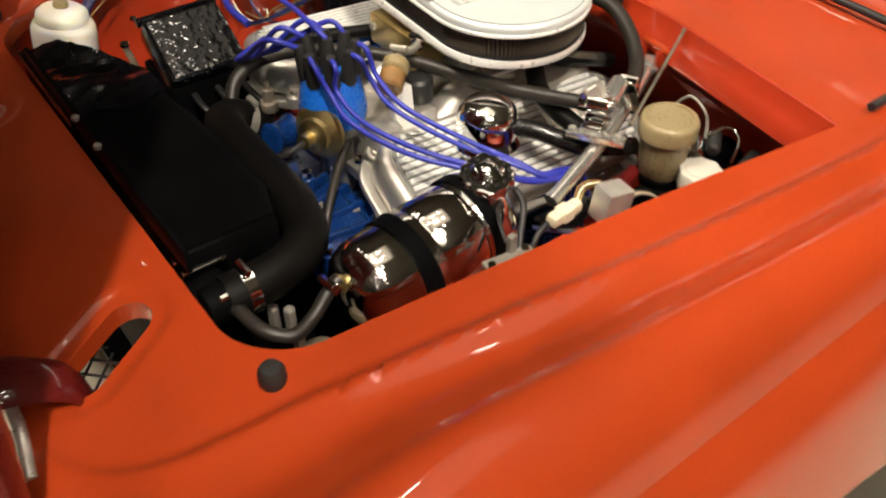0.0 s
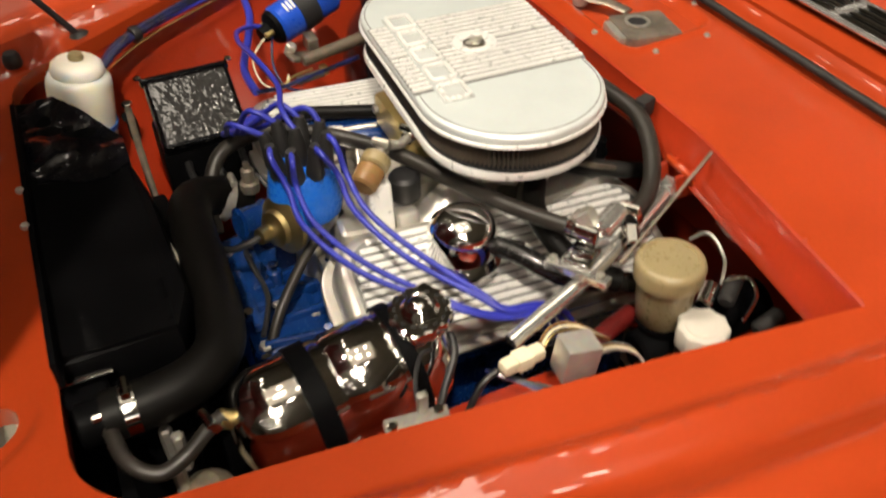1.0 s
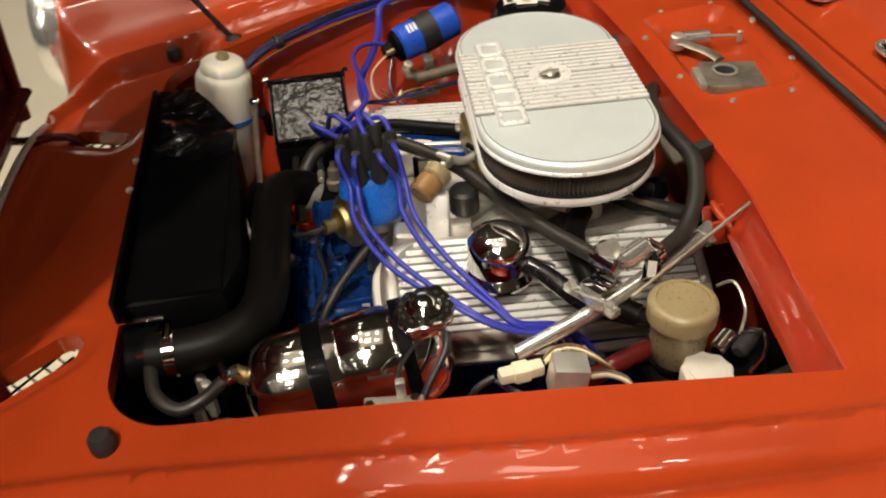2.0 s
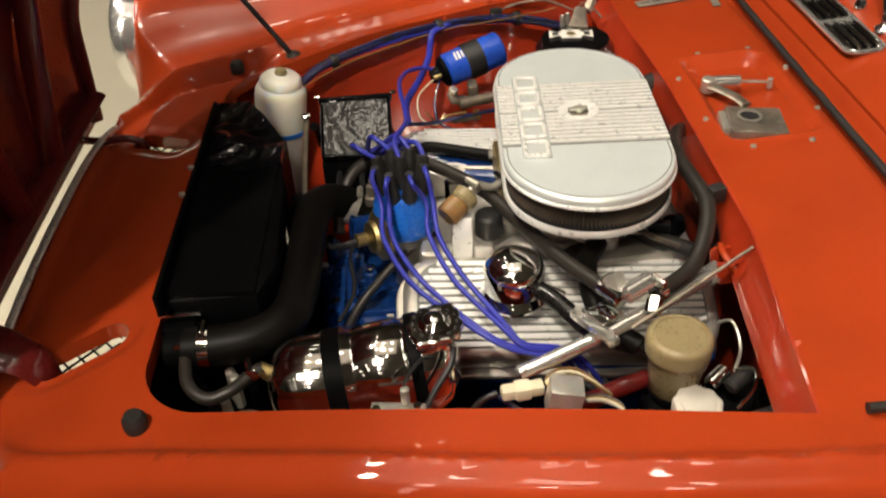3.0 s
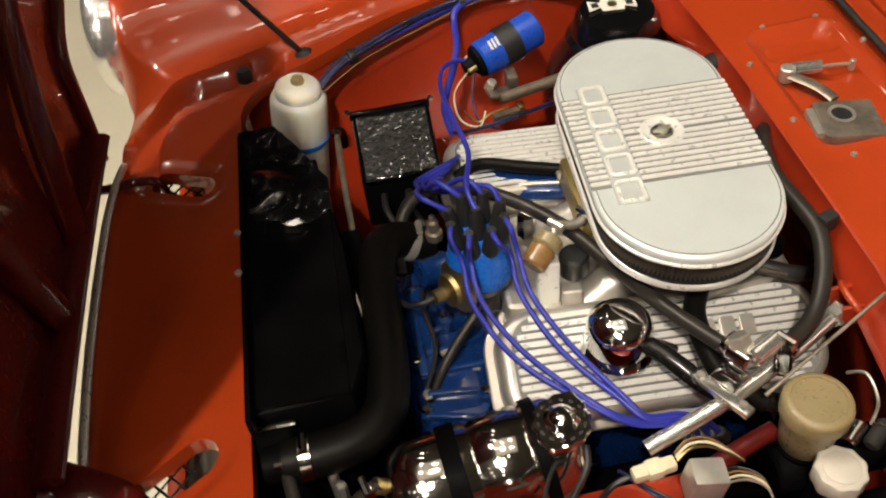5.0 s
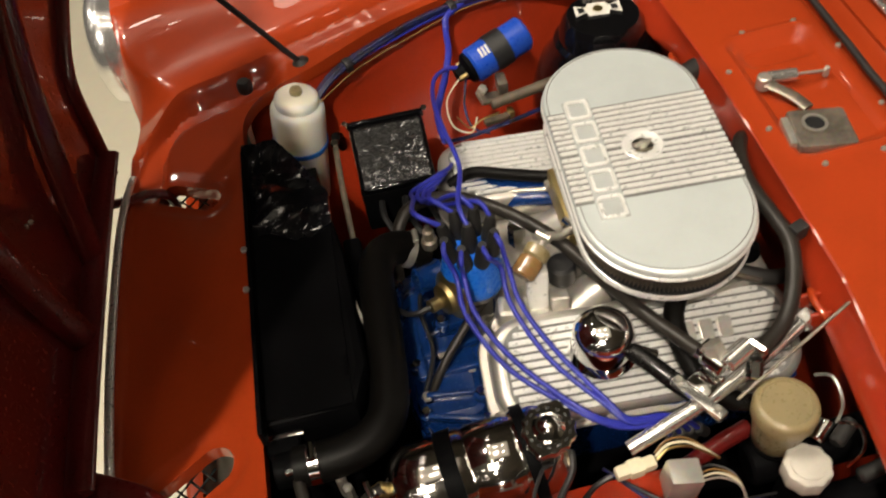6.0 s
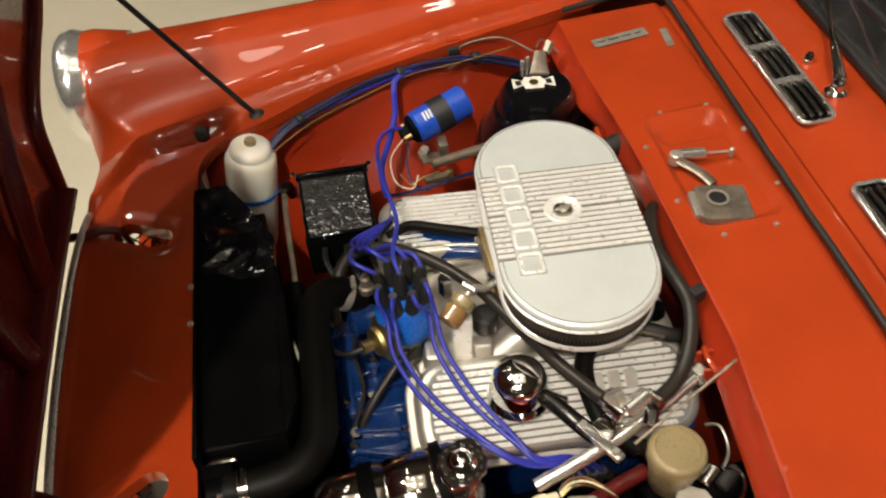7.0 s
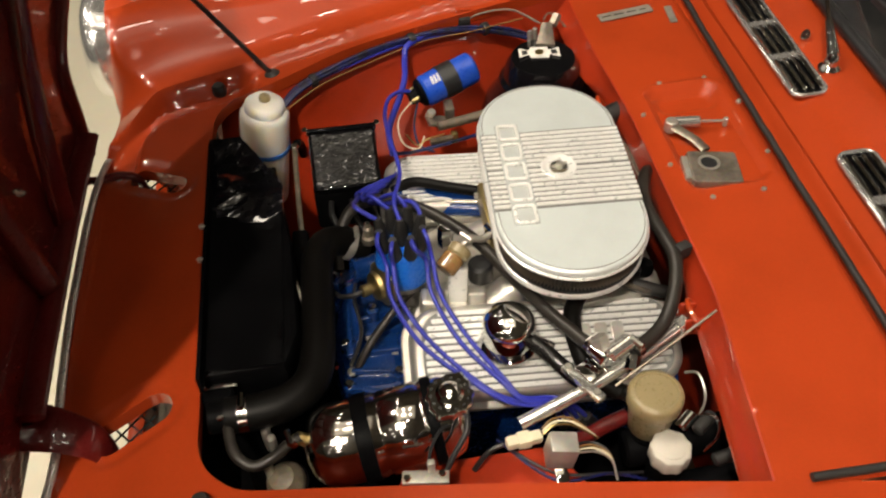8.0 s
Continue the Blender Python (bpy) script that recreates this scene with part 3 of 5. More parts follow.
for u, w in ((-0.035, 0.016), (-0.012, 0.02), (0.012, 0.018), (0.033, 0.012)):
    part("plate_marking", box((0.228 + u, 0.423 + u * 0.10, 0.8506 + u * 0.052), (w, 0.003, 0.0006), 0, pose(0, 0, 0, 0, -3, 6)), WORN_STEEL, car)
part("small_plate", prism(rounded(0.0065, 0.026, 0.002), 0, 0.0012, 0, pose(0.305, 0.40, 0.8525, 0, -3, -4)), STEEL, car)


def air_vent(y0, y1):
    """A chrome air intake: a dark well with three banks of rounded bars."""
    yc, hy, xc, hx = (y0 + y1) / 2, (y1 - y0) / 2, 0.412, 0.027
    base = body_height(xc, yc) + 0.001
    m = pose(xc, yc, base, 0, -3, 0)
    frame_bm = bmesh.new()
    outline = rounded(hx, hy, 0.015)
    tube([(m @ Vector((x, y, 0.003))) for x, y in outline] + [m @ Vector((*outline[0], 0.003))], 0.0035, 8, 1, frame_bm)
    vent = part("air_vent", frame_bm, BEZEL, car, "chrome-barred air intake vent")
    part("well", prism(rounded(hx, hy, 0.014), -0.001, 0.0012, 0, m), BLACK, vent, "dark slot behind the bars")
    bank = (2 * hy - 0.012) / 3
    for k in range(3):
        yk = -hy + 0.006 + bank * (k + 0.5)
        for i in range(4):
            x = -hx + 0.007 + (2 * hx - 0.014) * i / 3
            part("slat", tube([m @ Vector((x, yk - bank * 0.42, 0.002)), m @ Vector((x, yk - bank * 0.36, 0.005)), m @ Vector((x, yk + bank * 0.36, 0.005)), m @ Vector((x, yk + bank * 0.42, 0.002))], 0.0036, 8, 3), CHROME, vent)
        if k < 2:
            part("crossbar", box((0, 0, 0), (2 * hx - 0.004, 0.017, 0.007), 0.002, m @ pose(0, yk + bank / 2, 0.003)), BEZEL, vent)


air_vent(0.077, 0.372)
air_vent(-0.353, -0.059)

# windscreen foot, dash and wipers
part("screen_seal", tube([(0.525, 0.60, 0.915), (0.522, 0.3, 0.918), (0.520, 0, 0.92), (0.522, -0.3, 0.918), (0.525, -0.60, 0.915)], 0.010, 10), TRIM, car, "black windscreen rubber")
glass_bm = bmesh.new()
vs = [glass_bm.verts.new(p) for p in ((0.53, 0.60, 0.915), (0.53, -0.60, 0.915), (0.74, -0.54, 1.24), (0.74, 0.54, 1.24))]
glass_bm.faces.new(vs)
bmesh.ops.solidify(glass_bm, geom=glass_bm.faces[:], thickness=0.005)
pane = part("windscreen", glass_bm, GLASS, car, "clear raked windscreen glass", smooth=False)
pane.visible_shadow = False
part("screen_frame", tube([(0.535, 0.61, 0.90), (0.74, 0.55, 1.25), (0.74, -0.55, 1.25), (0.535, -0.61, 0.90)], 0.012, 10, 6), CHROME, car)
part("dashboard", box((0.66, 0, 0.86), (0.25, 1.18, 0.08), 0.02), TRIM, car, "black padded dashboard top")
for y, z, h in ((0.30, 0.80, 0.03), (0.22, 0.79, 0.04), (-0.20, 0.805, 0.03)):
    part("bulkhead_bracket", box((0.172, y, z), (0.05, 0.035, h), 0.006, pose(0, 0, 0, 0, 0, 8)), INNER_RED, car)
for dy in (-0.014, 0.014):
    part("pipe_bracket", box((0.128, -0.238 + dy, 0.802), (0.024, 0.005, 0.030), 0.002, pose(0, 0, 0, 0, -10, -8)), INNER_RED, car, "small red bracket cheek at the bulkhead")
part("heater_stub", rod((0.112, 0.182, 0.806), (0.175, 0.200, 0.818), 0.016, 0.004, 16), RUBBER, car, "black rubber hose stub through the bulkhead")
part("cabin_wall", box((0.79, 0, 0.5), (0.02, 1.4, 0.6), 0.0), TRIM, car)
for y in (0.130, -0.35):
    arm = part("wiper_arm", tube([(0.478, y + 0.06, 0.945), (0.497, y + 0.115, 0.955), (0.525, y + 0.19, 0.968), (0.545, y + 0.25, 0.976)], 0.0036, 8, 6, flat=0.6), CHROME, car)
    part("arm_head", tube([(0.462, y, 0.926), (0.468, y + 0.025, 0.936), (0.479, y + 0.065, 0.946)], 0.009, 10, 6, radii=(0.0105, 0.006)), CHROME, arm, "bright tapered wiper arm head")
    part("pivot", lathe([(0.017, 0.0), (0.017, 0.006), (0.011, 0.012), (0.010, 0.026), (0.006, 0.031), (0.0, 0.032)], Matrix.Translation((0.462, y, 0.900)), 20), CHROME, arm)
    part("blade", box((0.553, y + 0.16, 0.968), (0.008, 0.36, 0.012), 0.002, pose(0, 0, 0, 0, 0, 2)), TRIM, arm)
for y in (0.218, -0.105):
    part("washer_jet", lathe([(0.009, 0), (0.008, 0.008), (0.004, 0.014), (0, 0.015)], Matrix.Translation((0.463, y, 0.902)), 14), CHROME, car)

# front wheels
for s in (-1, 1):
    m = along((-0.16, s * 0.53, 0.296), (-0.16, s * 0.70, 0.296))
    wheel = part("wheel", lathe([(0.18, 0.0), (0.25, 0.0), (0.285, 0.02), (0.295, 0.05), (0.295, 0.12), (0.285, 0.15), (0.25, 0.165), (0.18, 0.15)], m, 48), TYRE, car, "black road tyre")
    part("rim", lathe([(0.185, 0.02), (0.185, 0.145), (0.17, 0.14), (0.15, 0.10), (0.06, 0.11), (0.05, 0.14), (0.0, 0.145)], m, 32), STEEL, wheel)

# rubber stops on the front panel
for s in (-1, 1):
    at = (-0.512, s * 0.400, 0.782)
    part("rubber_stop", lathe([(0.011, 0), (0.0125, 0.006), (0.012, 0.016), (0.009, 0.021), (0.0, 0.022)], Matrix.Translation(at), 18), RUBBER, car, "black rubber bonnet stop")

# ---- the raised bonnet ----
HINGE, OPEN = Vector((-0.731, 0, 0.762)), 80.5
up = Vector((math.cos(radians(OPEN)), 0, math.sin(radians(OPEN))))
out = Vector((-up.z, 0, up.x))
bonnet = thing("bonnet", tuple(HINGE), "raised red front-hinged bonnet seen from beneath", "bonnet")


def bonnet_half(u, near=False):
    # the near lower corner carries a wider flange
    if near and u < 0.33:
        return 0.415 + 0.03 * (u + 0.1)
    return curve(u, [(-0.12, 0.335), (-0.05, 0.305), (0.0, 0.291), (0.1, 0.291), (0.17, 0.293), (0.205, 0.308), (0.235, 0.336), (0.265, 0.370), (0.30, 0.41), (0.36, 0.443), (0.5, 0.475), (0.7, 0.51), (1.03, 0.55)])


def on_bonnet(u, y, lift=0.0):
    return HINGE + up * u + out * (0.035 * smooth_step((u + 0.05) / 0.3) * (1 - (y / 0.5) ** 2) - lift) + Vector((0, y, 0))


skin = bmesh.new()
cols = []
for i in range(46):
    u = 0.004 + 0.976 * i / 45
    cols.append([skin.verts.new(on_bonnet(u, bonnet_half(u, j < 15) * (2 * j / 30 - 1))) for j in range(31)])
for a, b in zip(cols, cols[1:]):
    for k in range(30):
        skin.faces.new((a[k], b[k], b[k + 1], a[k + 1]))
back = [[skin.verts.new(v.co + out * 0.010) for v in col] for col in cols]
for a, b in zip(back, back[1:]):
    for k in range(30):
        skin.faces.new((a[k], a[k + 1], b[k + 1], b[k]))
for f, g in ((cols[0], back[0]), (cols[-1], back[-1]), ([c[0] for c in cols], [c[0] for c in back]), ([c[-1] for c in cols], [c[-1] for c in back])):
    for k in range(len(f) - 1):
        skin.faces.new((f[k], f[k + 1], g[k + 1], g[k]))
# shade on the underside comes from this darkened red
part("skin", skin, SHADED_RED, bonnet, "underside of the bonnet skin, its red darkened for shade")


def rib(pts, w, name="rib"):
    return part(name, tube(pts, w, 10, 8, flat=0.45), SHADED_RED, bonnet)


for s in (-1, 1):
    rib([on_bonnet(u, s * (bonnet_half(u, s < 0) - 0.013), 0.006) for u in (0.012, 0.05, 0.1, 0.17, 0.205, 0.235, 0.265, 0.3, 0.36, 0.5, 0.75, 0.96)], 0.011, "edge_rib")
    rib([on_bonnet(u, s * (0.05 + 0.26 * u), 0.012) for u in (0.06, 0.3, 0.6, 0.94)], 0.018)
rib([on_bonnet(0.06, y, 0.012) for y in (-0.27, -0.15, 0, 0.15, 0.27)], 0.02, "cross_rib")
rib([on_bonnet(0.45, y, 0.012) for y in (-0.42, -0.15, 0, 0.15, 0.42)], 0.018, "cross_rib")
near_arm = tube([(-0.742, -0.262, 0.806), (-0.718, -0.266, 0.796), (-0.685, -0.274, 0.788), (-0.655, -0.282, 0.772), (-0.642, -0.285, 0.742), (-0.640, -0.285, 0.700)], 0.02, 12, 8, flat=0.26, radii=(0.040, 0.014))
part("hinge_arm", near_arm, SHADED_RED, bonnet, "broad red hinge arm tapering into the front panel's slot")
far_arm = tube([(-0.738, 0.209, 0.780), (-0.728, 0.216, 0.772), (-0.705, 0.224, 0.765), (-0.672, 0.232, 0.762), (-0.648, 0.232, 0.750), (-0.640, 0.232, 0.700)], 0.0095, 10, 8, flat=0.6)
part("hinge_arm", far_arm, SHADED_RED, bonnet, "curved red hinge arm reaching into the front panel's slot")
single("nose_moulding", tube([(front_x(y) + 0.004, y, body_height(front_x(y), y) + 0.003) for y in (-0.345, -0.29, -0.20, -0.08, 0.05, 0.15, 0.22, 0.28)], 0.0060, 14, 8, flat=0.7), MOULDING, "bright chrome moulding along the nose edge", "moulding")
single("bonnet_prop", tube([(-0.417, 0.43, 0.790), (-0.55, 0.43, 1.0), (-0.69, 0.43, 1.222)], 0.0048, 8, 2), TRIM, "thin black prop rod holding up the bonnet", "prop rod")
single("prop_grommet", lathe([(0.016, 0.0), (0.018, 0.004), (0.013, 0.012), (0.007, 0.016)], Matrix.Translation((-0.417, 0.43, 0.784)), 20), RUBBER, "black rubber grommet at the foot of the prop rod", "grommet")

# ---- dark crates along the hall ----
for i in range(5):
    x = -0.05 + 0.72 * i
    t = thing("crate", (x, 3.35, 0), "dark grey flight crate standing on the hall floor", "crate", "crates beside the car")
    part("body", box((x, 3.35, 0.42), (0.66, 0.55, 0.84), 0.012), DARK, t)
    for dx in (-0.318, 0.318):
        part("corner_rail", box((x + dx, 3.072, 0.42), (0.03, 0.012, 0.80), 0.003), STEEL, t)
    part("lid_rail", box((x, 3.072, 0.60), (0.60, 0.010, 0.03), 0.003), STEEL, t)

# ---- the engine ----
engine = thing("engine", (-0.05, 0, 0.30), "blue V8 engine with finned aluminium valve covers", "engine")
ENGINE_Y = -0.042
part("block", box((-0.03, ENGINE_Y, 0.51), (0.40, 0.22, 0.28), 0.02), BLUE, engine)
for s in (-1, 1):
    part("cylinder_head", box((-0.04, ENGINE_Y + s * 0.122, 0.635), (0.37, 0.115, 0.09), 0.01, pose(0, 0, 0, s * -30)), BLUE, engine)
part("timing_cover", prism(rounded(0.055, 0.085, 0.03), 0.48, 0.665, 0.008, Matrix.Translation((-0.295, -0.03, 0))), BLUE, engine)
pump = part("water_pump", lathe([(0.052, 0), (0.055, 0.01), (0.05, 0.03), (0.036, 0.045), (0.03, 0.07), (0.018, 0.075), (0.016, 0.09)], along((-0.30, -0.01, 0.63), (-0.40, -0.01, 0.63)), 28), BLUE, engine)
part("pump_outlet", tube([(-0.315, -0.02, 0.66), (-0.33, -0.07, 0.655), (-0.33, -0.14, 0.64), (-0.32, -0.19, 0.61)], 0.026, 14), BLUE, engine)
part("pump_housing", prism(rounded(0.045, 0.07, 0.02), 0.60, 0.672, 0.012, Matrix.Translation((-0.300, -0.13, 0))), BLUE, engine)
for k in range(5):
    part("casting_rib", box((-0.298 + 0.004 * k, -0.20 + 0.035 * k, 0.672), (0.075, 0.008, 0.016), 0.003, pose(0, 0, 0, 0, 0, 8 * (k - 2))), BLUE, engine)
for x, y, z in ((-0.335, -0.185, 0.676), (-0.262, -0.175, 0.680), (-0.335, -0.115, 0.682), (-0.29, -0.06, 0.69), (-0.345, 0.0, 0.70), (-0.26, -0.205, 0.664)):
    stud = part("stud", rod((x, y, z - 0.04), (x, y, z), 0.0095, 0.002, 12), BLUE, engine)
    bolt((x, y, z), 0.0065, 0.009, CHROME, stud)
for x, y, z, w in ((-0.345, -0.050, 0.655, 0.036), (-0.358, -0.018, 0.655, 0.030), (-0.349, -0.132, 0.655, 0.070), (-0.338, -0.095, 0.660, 0.045)):
    tie = part("tie_boss", rod((x, y, z), (x + w, y - 0.004, z + 0.002), 0.0085, 0.002, 14), BLUE, engine)
    part("bolt", rod((x - 0.007, y, z), (x, y, z), 0.0065, 0.001, 6), CHROME, tie)
part("sensor_wire", tube([(-0.30, 0.02, 0.70), (-0.315, -0.05, 0.715), (-0.31, -0.11, 0.70), (-0.33, -0.16, 0.69)], 0.003, 8), TRIM, engine)
part("sender", lathe([(0.012, 0.0), (0.012, 0.012), (0.008, 0.014), (0.008, 0.03), (0.004, 0.032), (0.004, 0.04), (0.0, 0.041)], Matrix.Translation((-0.282, 0.040, 0.735)), 8), DULL_STEEL, engine)
part("pump_nozzle", lathe([(0.020, 0), (0.022, 0.004), (0.018, 0.012), (0.018, 0.034), (0.020, 0.038), (0.015, 0.04)], along((-0.275, -0.005, 0.725), (-0.325, -0.02, 0.735)), 18), BLUE, engine)
part("pump_rib", box((-0.33, -0.09, 0.683), (0.012, 0.10, 0.012), 0.003), BLUE, engine)
for x, y, z in ((-0.345, 0.035, 0.668), (-0.355, -0.045, 0.690), (-0.30, -0.10, 0.672), (-0.275, 0.02, 0.668), (-0.33, -0.16, 0.672), (-0.265, -0.13, 0.668)):
    boss = part("boss", rod((x, y, z - 0.05), (x, y, z), 0.014, 0.003, 14), BLUE, engine)
    bolt((x, y, z), 0.0075, 0.006, STEEL, boss)
part("oil_filler_pad", box((-0.24, -0.13, 0.63), (0.08, 0.09, 0.06), 0.01), BLUE, engine)
part("pulley", lathe([(0.06, 0), (0.062, 0.004), (0.05, 0.012), (0.062, 0.02), (0.06, 0.024), (0.02, 0.024)], along((-0.385, -0.01, 0.60), (-0.45, -0.01, 0.60)), 32), BLACK, engine)
part("fan", box((-0.405, -0.01, 0.60), (0.004, 0.09, 0.36), 0.001, pose(0, 0, 0, 20, 0, 12)), STEEL, engine)

# intake manifold
manifold = part("intake_manifold", prism([(-0.21, -0.135), (-0.18, -0.165), (0.14, -0.165), (0.15, -0.135), (0.15, 0.05), (0.14, 0.08), (-0.18, 0.08), (-0.21, 0.05)], 0.66, 0.715, 0.012), ALU, engine, "cast aluminium intake manifold")
for y in (-0.09, -0.03, 0.04, 0.10):
    part("runner", tube([(-0.13, y * 1.1, 0.70), (-0.06, y * 0.9, 0.735), (0.02, y * 0.6, 0.75), (0.08, y * 0.7, 0.735)], 0.026, 12), ALU, manifold)
part("carburettor_flange", prism(rounded(0.07, 0.08, 0.02), 0.74, 0.77, 0.004), ALU, manifold)
carb = part("carburettor", box((0, 0, 0.79), (0.11, 0.13, 0.06), 0.008), STEEL, engine, "four-barrel carburettor under the air cleaner")
part("float_bowl", box((-0.085, 0.01, 0.788), (0.045, 0.11, 0.045), 0.006), BRASS, carb, "dull yellow float bowl")
for y in (-0.035, 0.05):
    part("bowl_screw", rod((-0.108, y, 0.795), (-0.114, y, 0.795), 0.006, 0.001, 6), STEEL, carb)
part("throttle_lever", tube([(-0.02, -0.07, 0.775), (-0.03, -0.10, 0.765), (-0.01, -0.13, 0.77)], 0.005, 8), STEEL, carb)
part("linkage_rod", tube([(-0.06, -0.115, 0.772), (0.0, -0.125, 0.778), (0.07, -0.128, 0.774)], 0.0035, 8), STEEL, carb)
part("linkage_arm", box((0.035, -0.115, 0.782), (0.010, 0.034, 0.028), 0.003, pose(0, 0, 0, 0, 15, 10)), TRIM, carb)
part("linkage_arm", box((0.085, -0.118, 0.768), (0.030, 0.012, 0.030), 0.003, pose(0, 0, 0, 10, 0, -15)), TRIM, carb)
part("return_spring", tube([(0.04, -0.125, 0.790), (0.07, -0.15, 0.782), (0.10, -0.165, 0.776)], 0.0036, 8), WORN_STEEL, carb)
part("rear_hose", tube([(0.055, -0.105, 0.752), (0.085, -0.135, 0.764), (0.120, -0.150, 0.758), (0.150, -0.145, 0.745)], 0.010, 12), RUBBER, carb)
part("dash_pot", lathe([(0.014, 0.0), (0.016, 0.003), (0.016, 0.016), (0.010, 0.022), (0.006, 0.034), (0.0, 0.035)], along((0.105, -0.105, 0.755), (0.115, -0.125, 0.80)), 18), BLACK, carb)
part("choke_housing", lathe([(0.022, 0), (0.023, 0.004), (0.023, 0.018), (0.018, 0.024), (0.0, 0.025)], along((0.07, -0.07, 0.78), (0.09, -0.12, 0.78)), 20), BLACK, carb)
part("accelerator_pump", lathe([(0.016, 0), (0.018, 0.01), (0.010, 0.018), (0.0, 0.02)], along((-0.09, -0.05, 0.765), (-0.10, -0.09, 0.76)), 16), STEEL, carb)
housing = part("thermostat_housing", prism(rounded(0.03, 0.035, 0.012), 0.70, 0.735, 0.006, Matrix.Translation((-0.178, -0.095, 0))), ALU, engine)
part("outlet_block", prism(rounded(0.021, 0.017, 0.008), 0.0, 0.062, 0.007, pose(-0.204, -0.100, 0.695, 4, 6, -6)), ALU, housing, "rounded cast outlet block")
part("cast_pad", prism(rounded(0.0135, 0.011, 0.003), 0.0, 0.092, 0.003, pose(-0.166, -0.103, 0.698, -14, 2, -6)), POLISHED, housing, "bright upright cast pad")
part("cast_ear", box((-0.222, -0.088, 0.690), (0.036, 0.040, 0.016), 0.007), ALU, housing)
bolt((-0.225, -0.085, 0.698), 0.009, 0.007, CHROME, housing)
part("hex_plug", rod((-0.168, -0.006, 0.755), (-0.168, -0.006, 0.795), 0.012, 0.002, 6), CHROME, housing)
part("rear_casting", box((0.06, -0.125, 0.735), (0.12, 0.04, 0.045), 0.012, pose(0, 0, 0, 10, 0, 5)), ALU, housing)
part("rear_tower", rod((0.02, -0.118, 0.72), (0.018, -0.125, 0.775), 0.016, 0.004, 14), ALU, housing)
part("side_block", prism(rounded(0.013, 0.013, 0.004), 0.0, 0.055, 0.004, pose(-0.137, -0.110, 0.700, -10, 0, -6)), ALU, housing)
part("vent_drum", lathe([(0.016, 0.0), (0.0185, 0.003), (0.0185, 0.030), (0.015, 0.034), (0.0, 0.035)], pose(-0.127, -0.078, 0.752), 22), TRIM, housing, "black round vent drum")
bolt((-0.195, -0.12, 0.735), 0.008, 0.008, STEEL, housing), bolt((-0.155, -0.125, 0.735), 0.008, 0.008, STEEL, housing)
for x, y in ((-0.12, -0.125), (-0.03, -0.128), (0.06, -0.128), (0.13, -0.12), (-0.17, 0.12), (-0.06, 0.128)):
    bolt((x, y - 0.03, 0.715), 0.008, 0.008, STEEL, manifold)

part("far_vacuum_pipe", tube([(-0.235, 0.128, 0.752), (-0.20, 0.128, 0.768), (-0.15, 0.107, 0.770), (-0.09, 0.085, 0.768)], 0.0085, 12), HOSE, engine, "black hose before the far valve cover")
part("far_rail", rod((-0.225, 0.112, 0.745), (-0.10, 0.080, 0.752), 0.004, 0.001, 10), STEEL, engine)
part("blue_elbow", tube([(-0.165, 0.095, 0.715), (-0.15, 0.09, 0.735), (-0.10, 0.078, 0.738), (-0.07, 0.075, 0.73)], 0.0125, 14), BLUE, engine)
part("far_gallery", box((-0.145, 0.108, 0.742), (0.18, 0.034, 0.030), 0.010, pose(0, 0, 0, 0, 0, -10)), BLUE, engine, "dark blue casting edge")


def valve_cover(s):
    """A cast cover with long fins on its gently sloping top; s is the side."""
    m = pose(-0.048, ENGINE_Y + (0.190 if s > 0 else -0.150), 0.722 if s < 0 else 0.742, 26 if s < 0 else -2, 4, -1)
    cover = part("valve_cover", prism(rounded(0.197, 0.068, 0.046, 8), -0.05, 0.0, 0.012, m, steps=4), ALU, engine, "finned cast aluminium valve cover")
    part("flange", prism(rounded(0.206, 0.078, 0.050, 8), -0.062, -0.050, 0.003, m), ALU, cover)
    # dark plate painted for the shade between the cover's fins
    part("fin_shade", prism(rounded(0.180, 0.058, 0.034, 6), -0.001, 0.0012, 0, m), GROOVE_SHADE, cover, "plate darkened for the shade between the cover's fins")
    for i in range(12):
        v = -0.054 + 0.108 * i / 11
        part("fin", prism(rounded(0.177 - (0.022 if i in (0, 11) else 0.012 if i in (1, 10) else 0.005 if i in (2, 9) else 0.0), 0.0034, 0.0022, 3), -0.001, 0.0044, 0.0009, m @ pose(0, v, 0)), POLISHED, cover, smooth=False)
    for u, v in ((-0.172, 0.066), (-0.172, -0.066), (0.172, 0.066), (0.172, -0.066)):
        boss = part("flange_boss", lathe([(0.0135, -0.06), (0.0135, -0.044), (0.011, -0.041), (0.0, -0.0408)], m @ pose(u, v, 0), 18), ALU, cover)
        bolt(m @ Vector((u, v, -0.042)), 0.0065, 0.007, STEEL, boss, tuple(m.to_3x3() @ Vector((0, 0, 1))))
    for k in range(3):
        part("cast_mark", prism(rounded(0.009, 0.013, 0.004, 3), 0.001, 0.0085, 0.001, m @ pose(0.052 + 0.024 * k, 0.012, 0)), ALU, cover, "plain raised casting mark")
    return m


near_m, far_m = valve_cover(-1), valve_cover(1)

# breather on the near cover
base = Vector((-0.108, -0.192, 0.741))
breather = thing("oil_breather", tuple(base), "domed chrome oil breather cap on the valve cover", "breather")
part("dome", lathe([(0.034, 0.014), (0.037, 0.016), (0.0375, 0.022), (0.037, 0.042), (0.034, 0.05), (0.026, 0.0575), (0.014, 0.062), (0.0, 0.0635)], Matrix.Translation(base), 40), CHROME, breather)
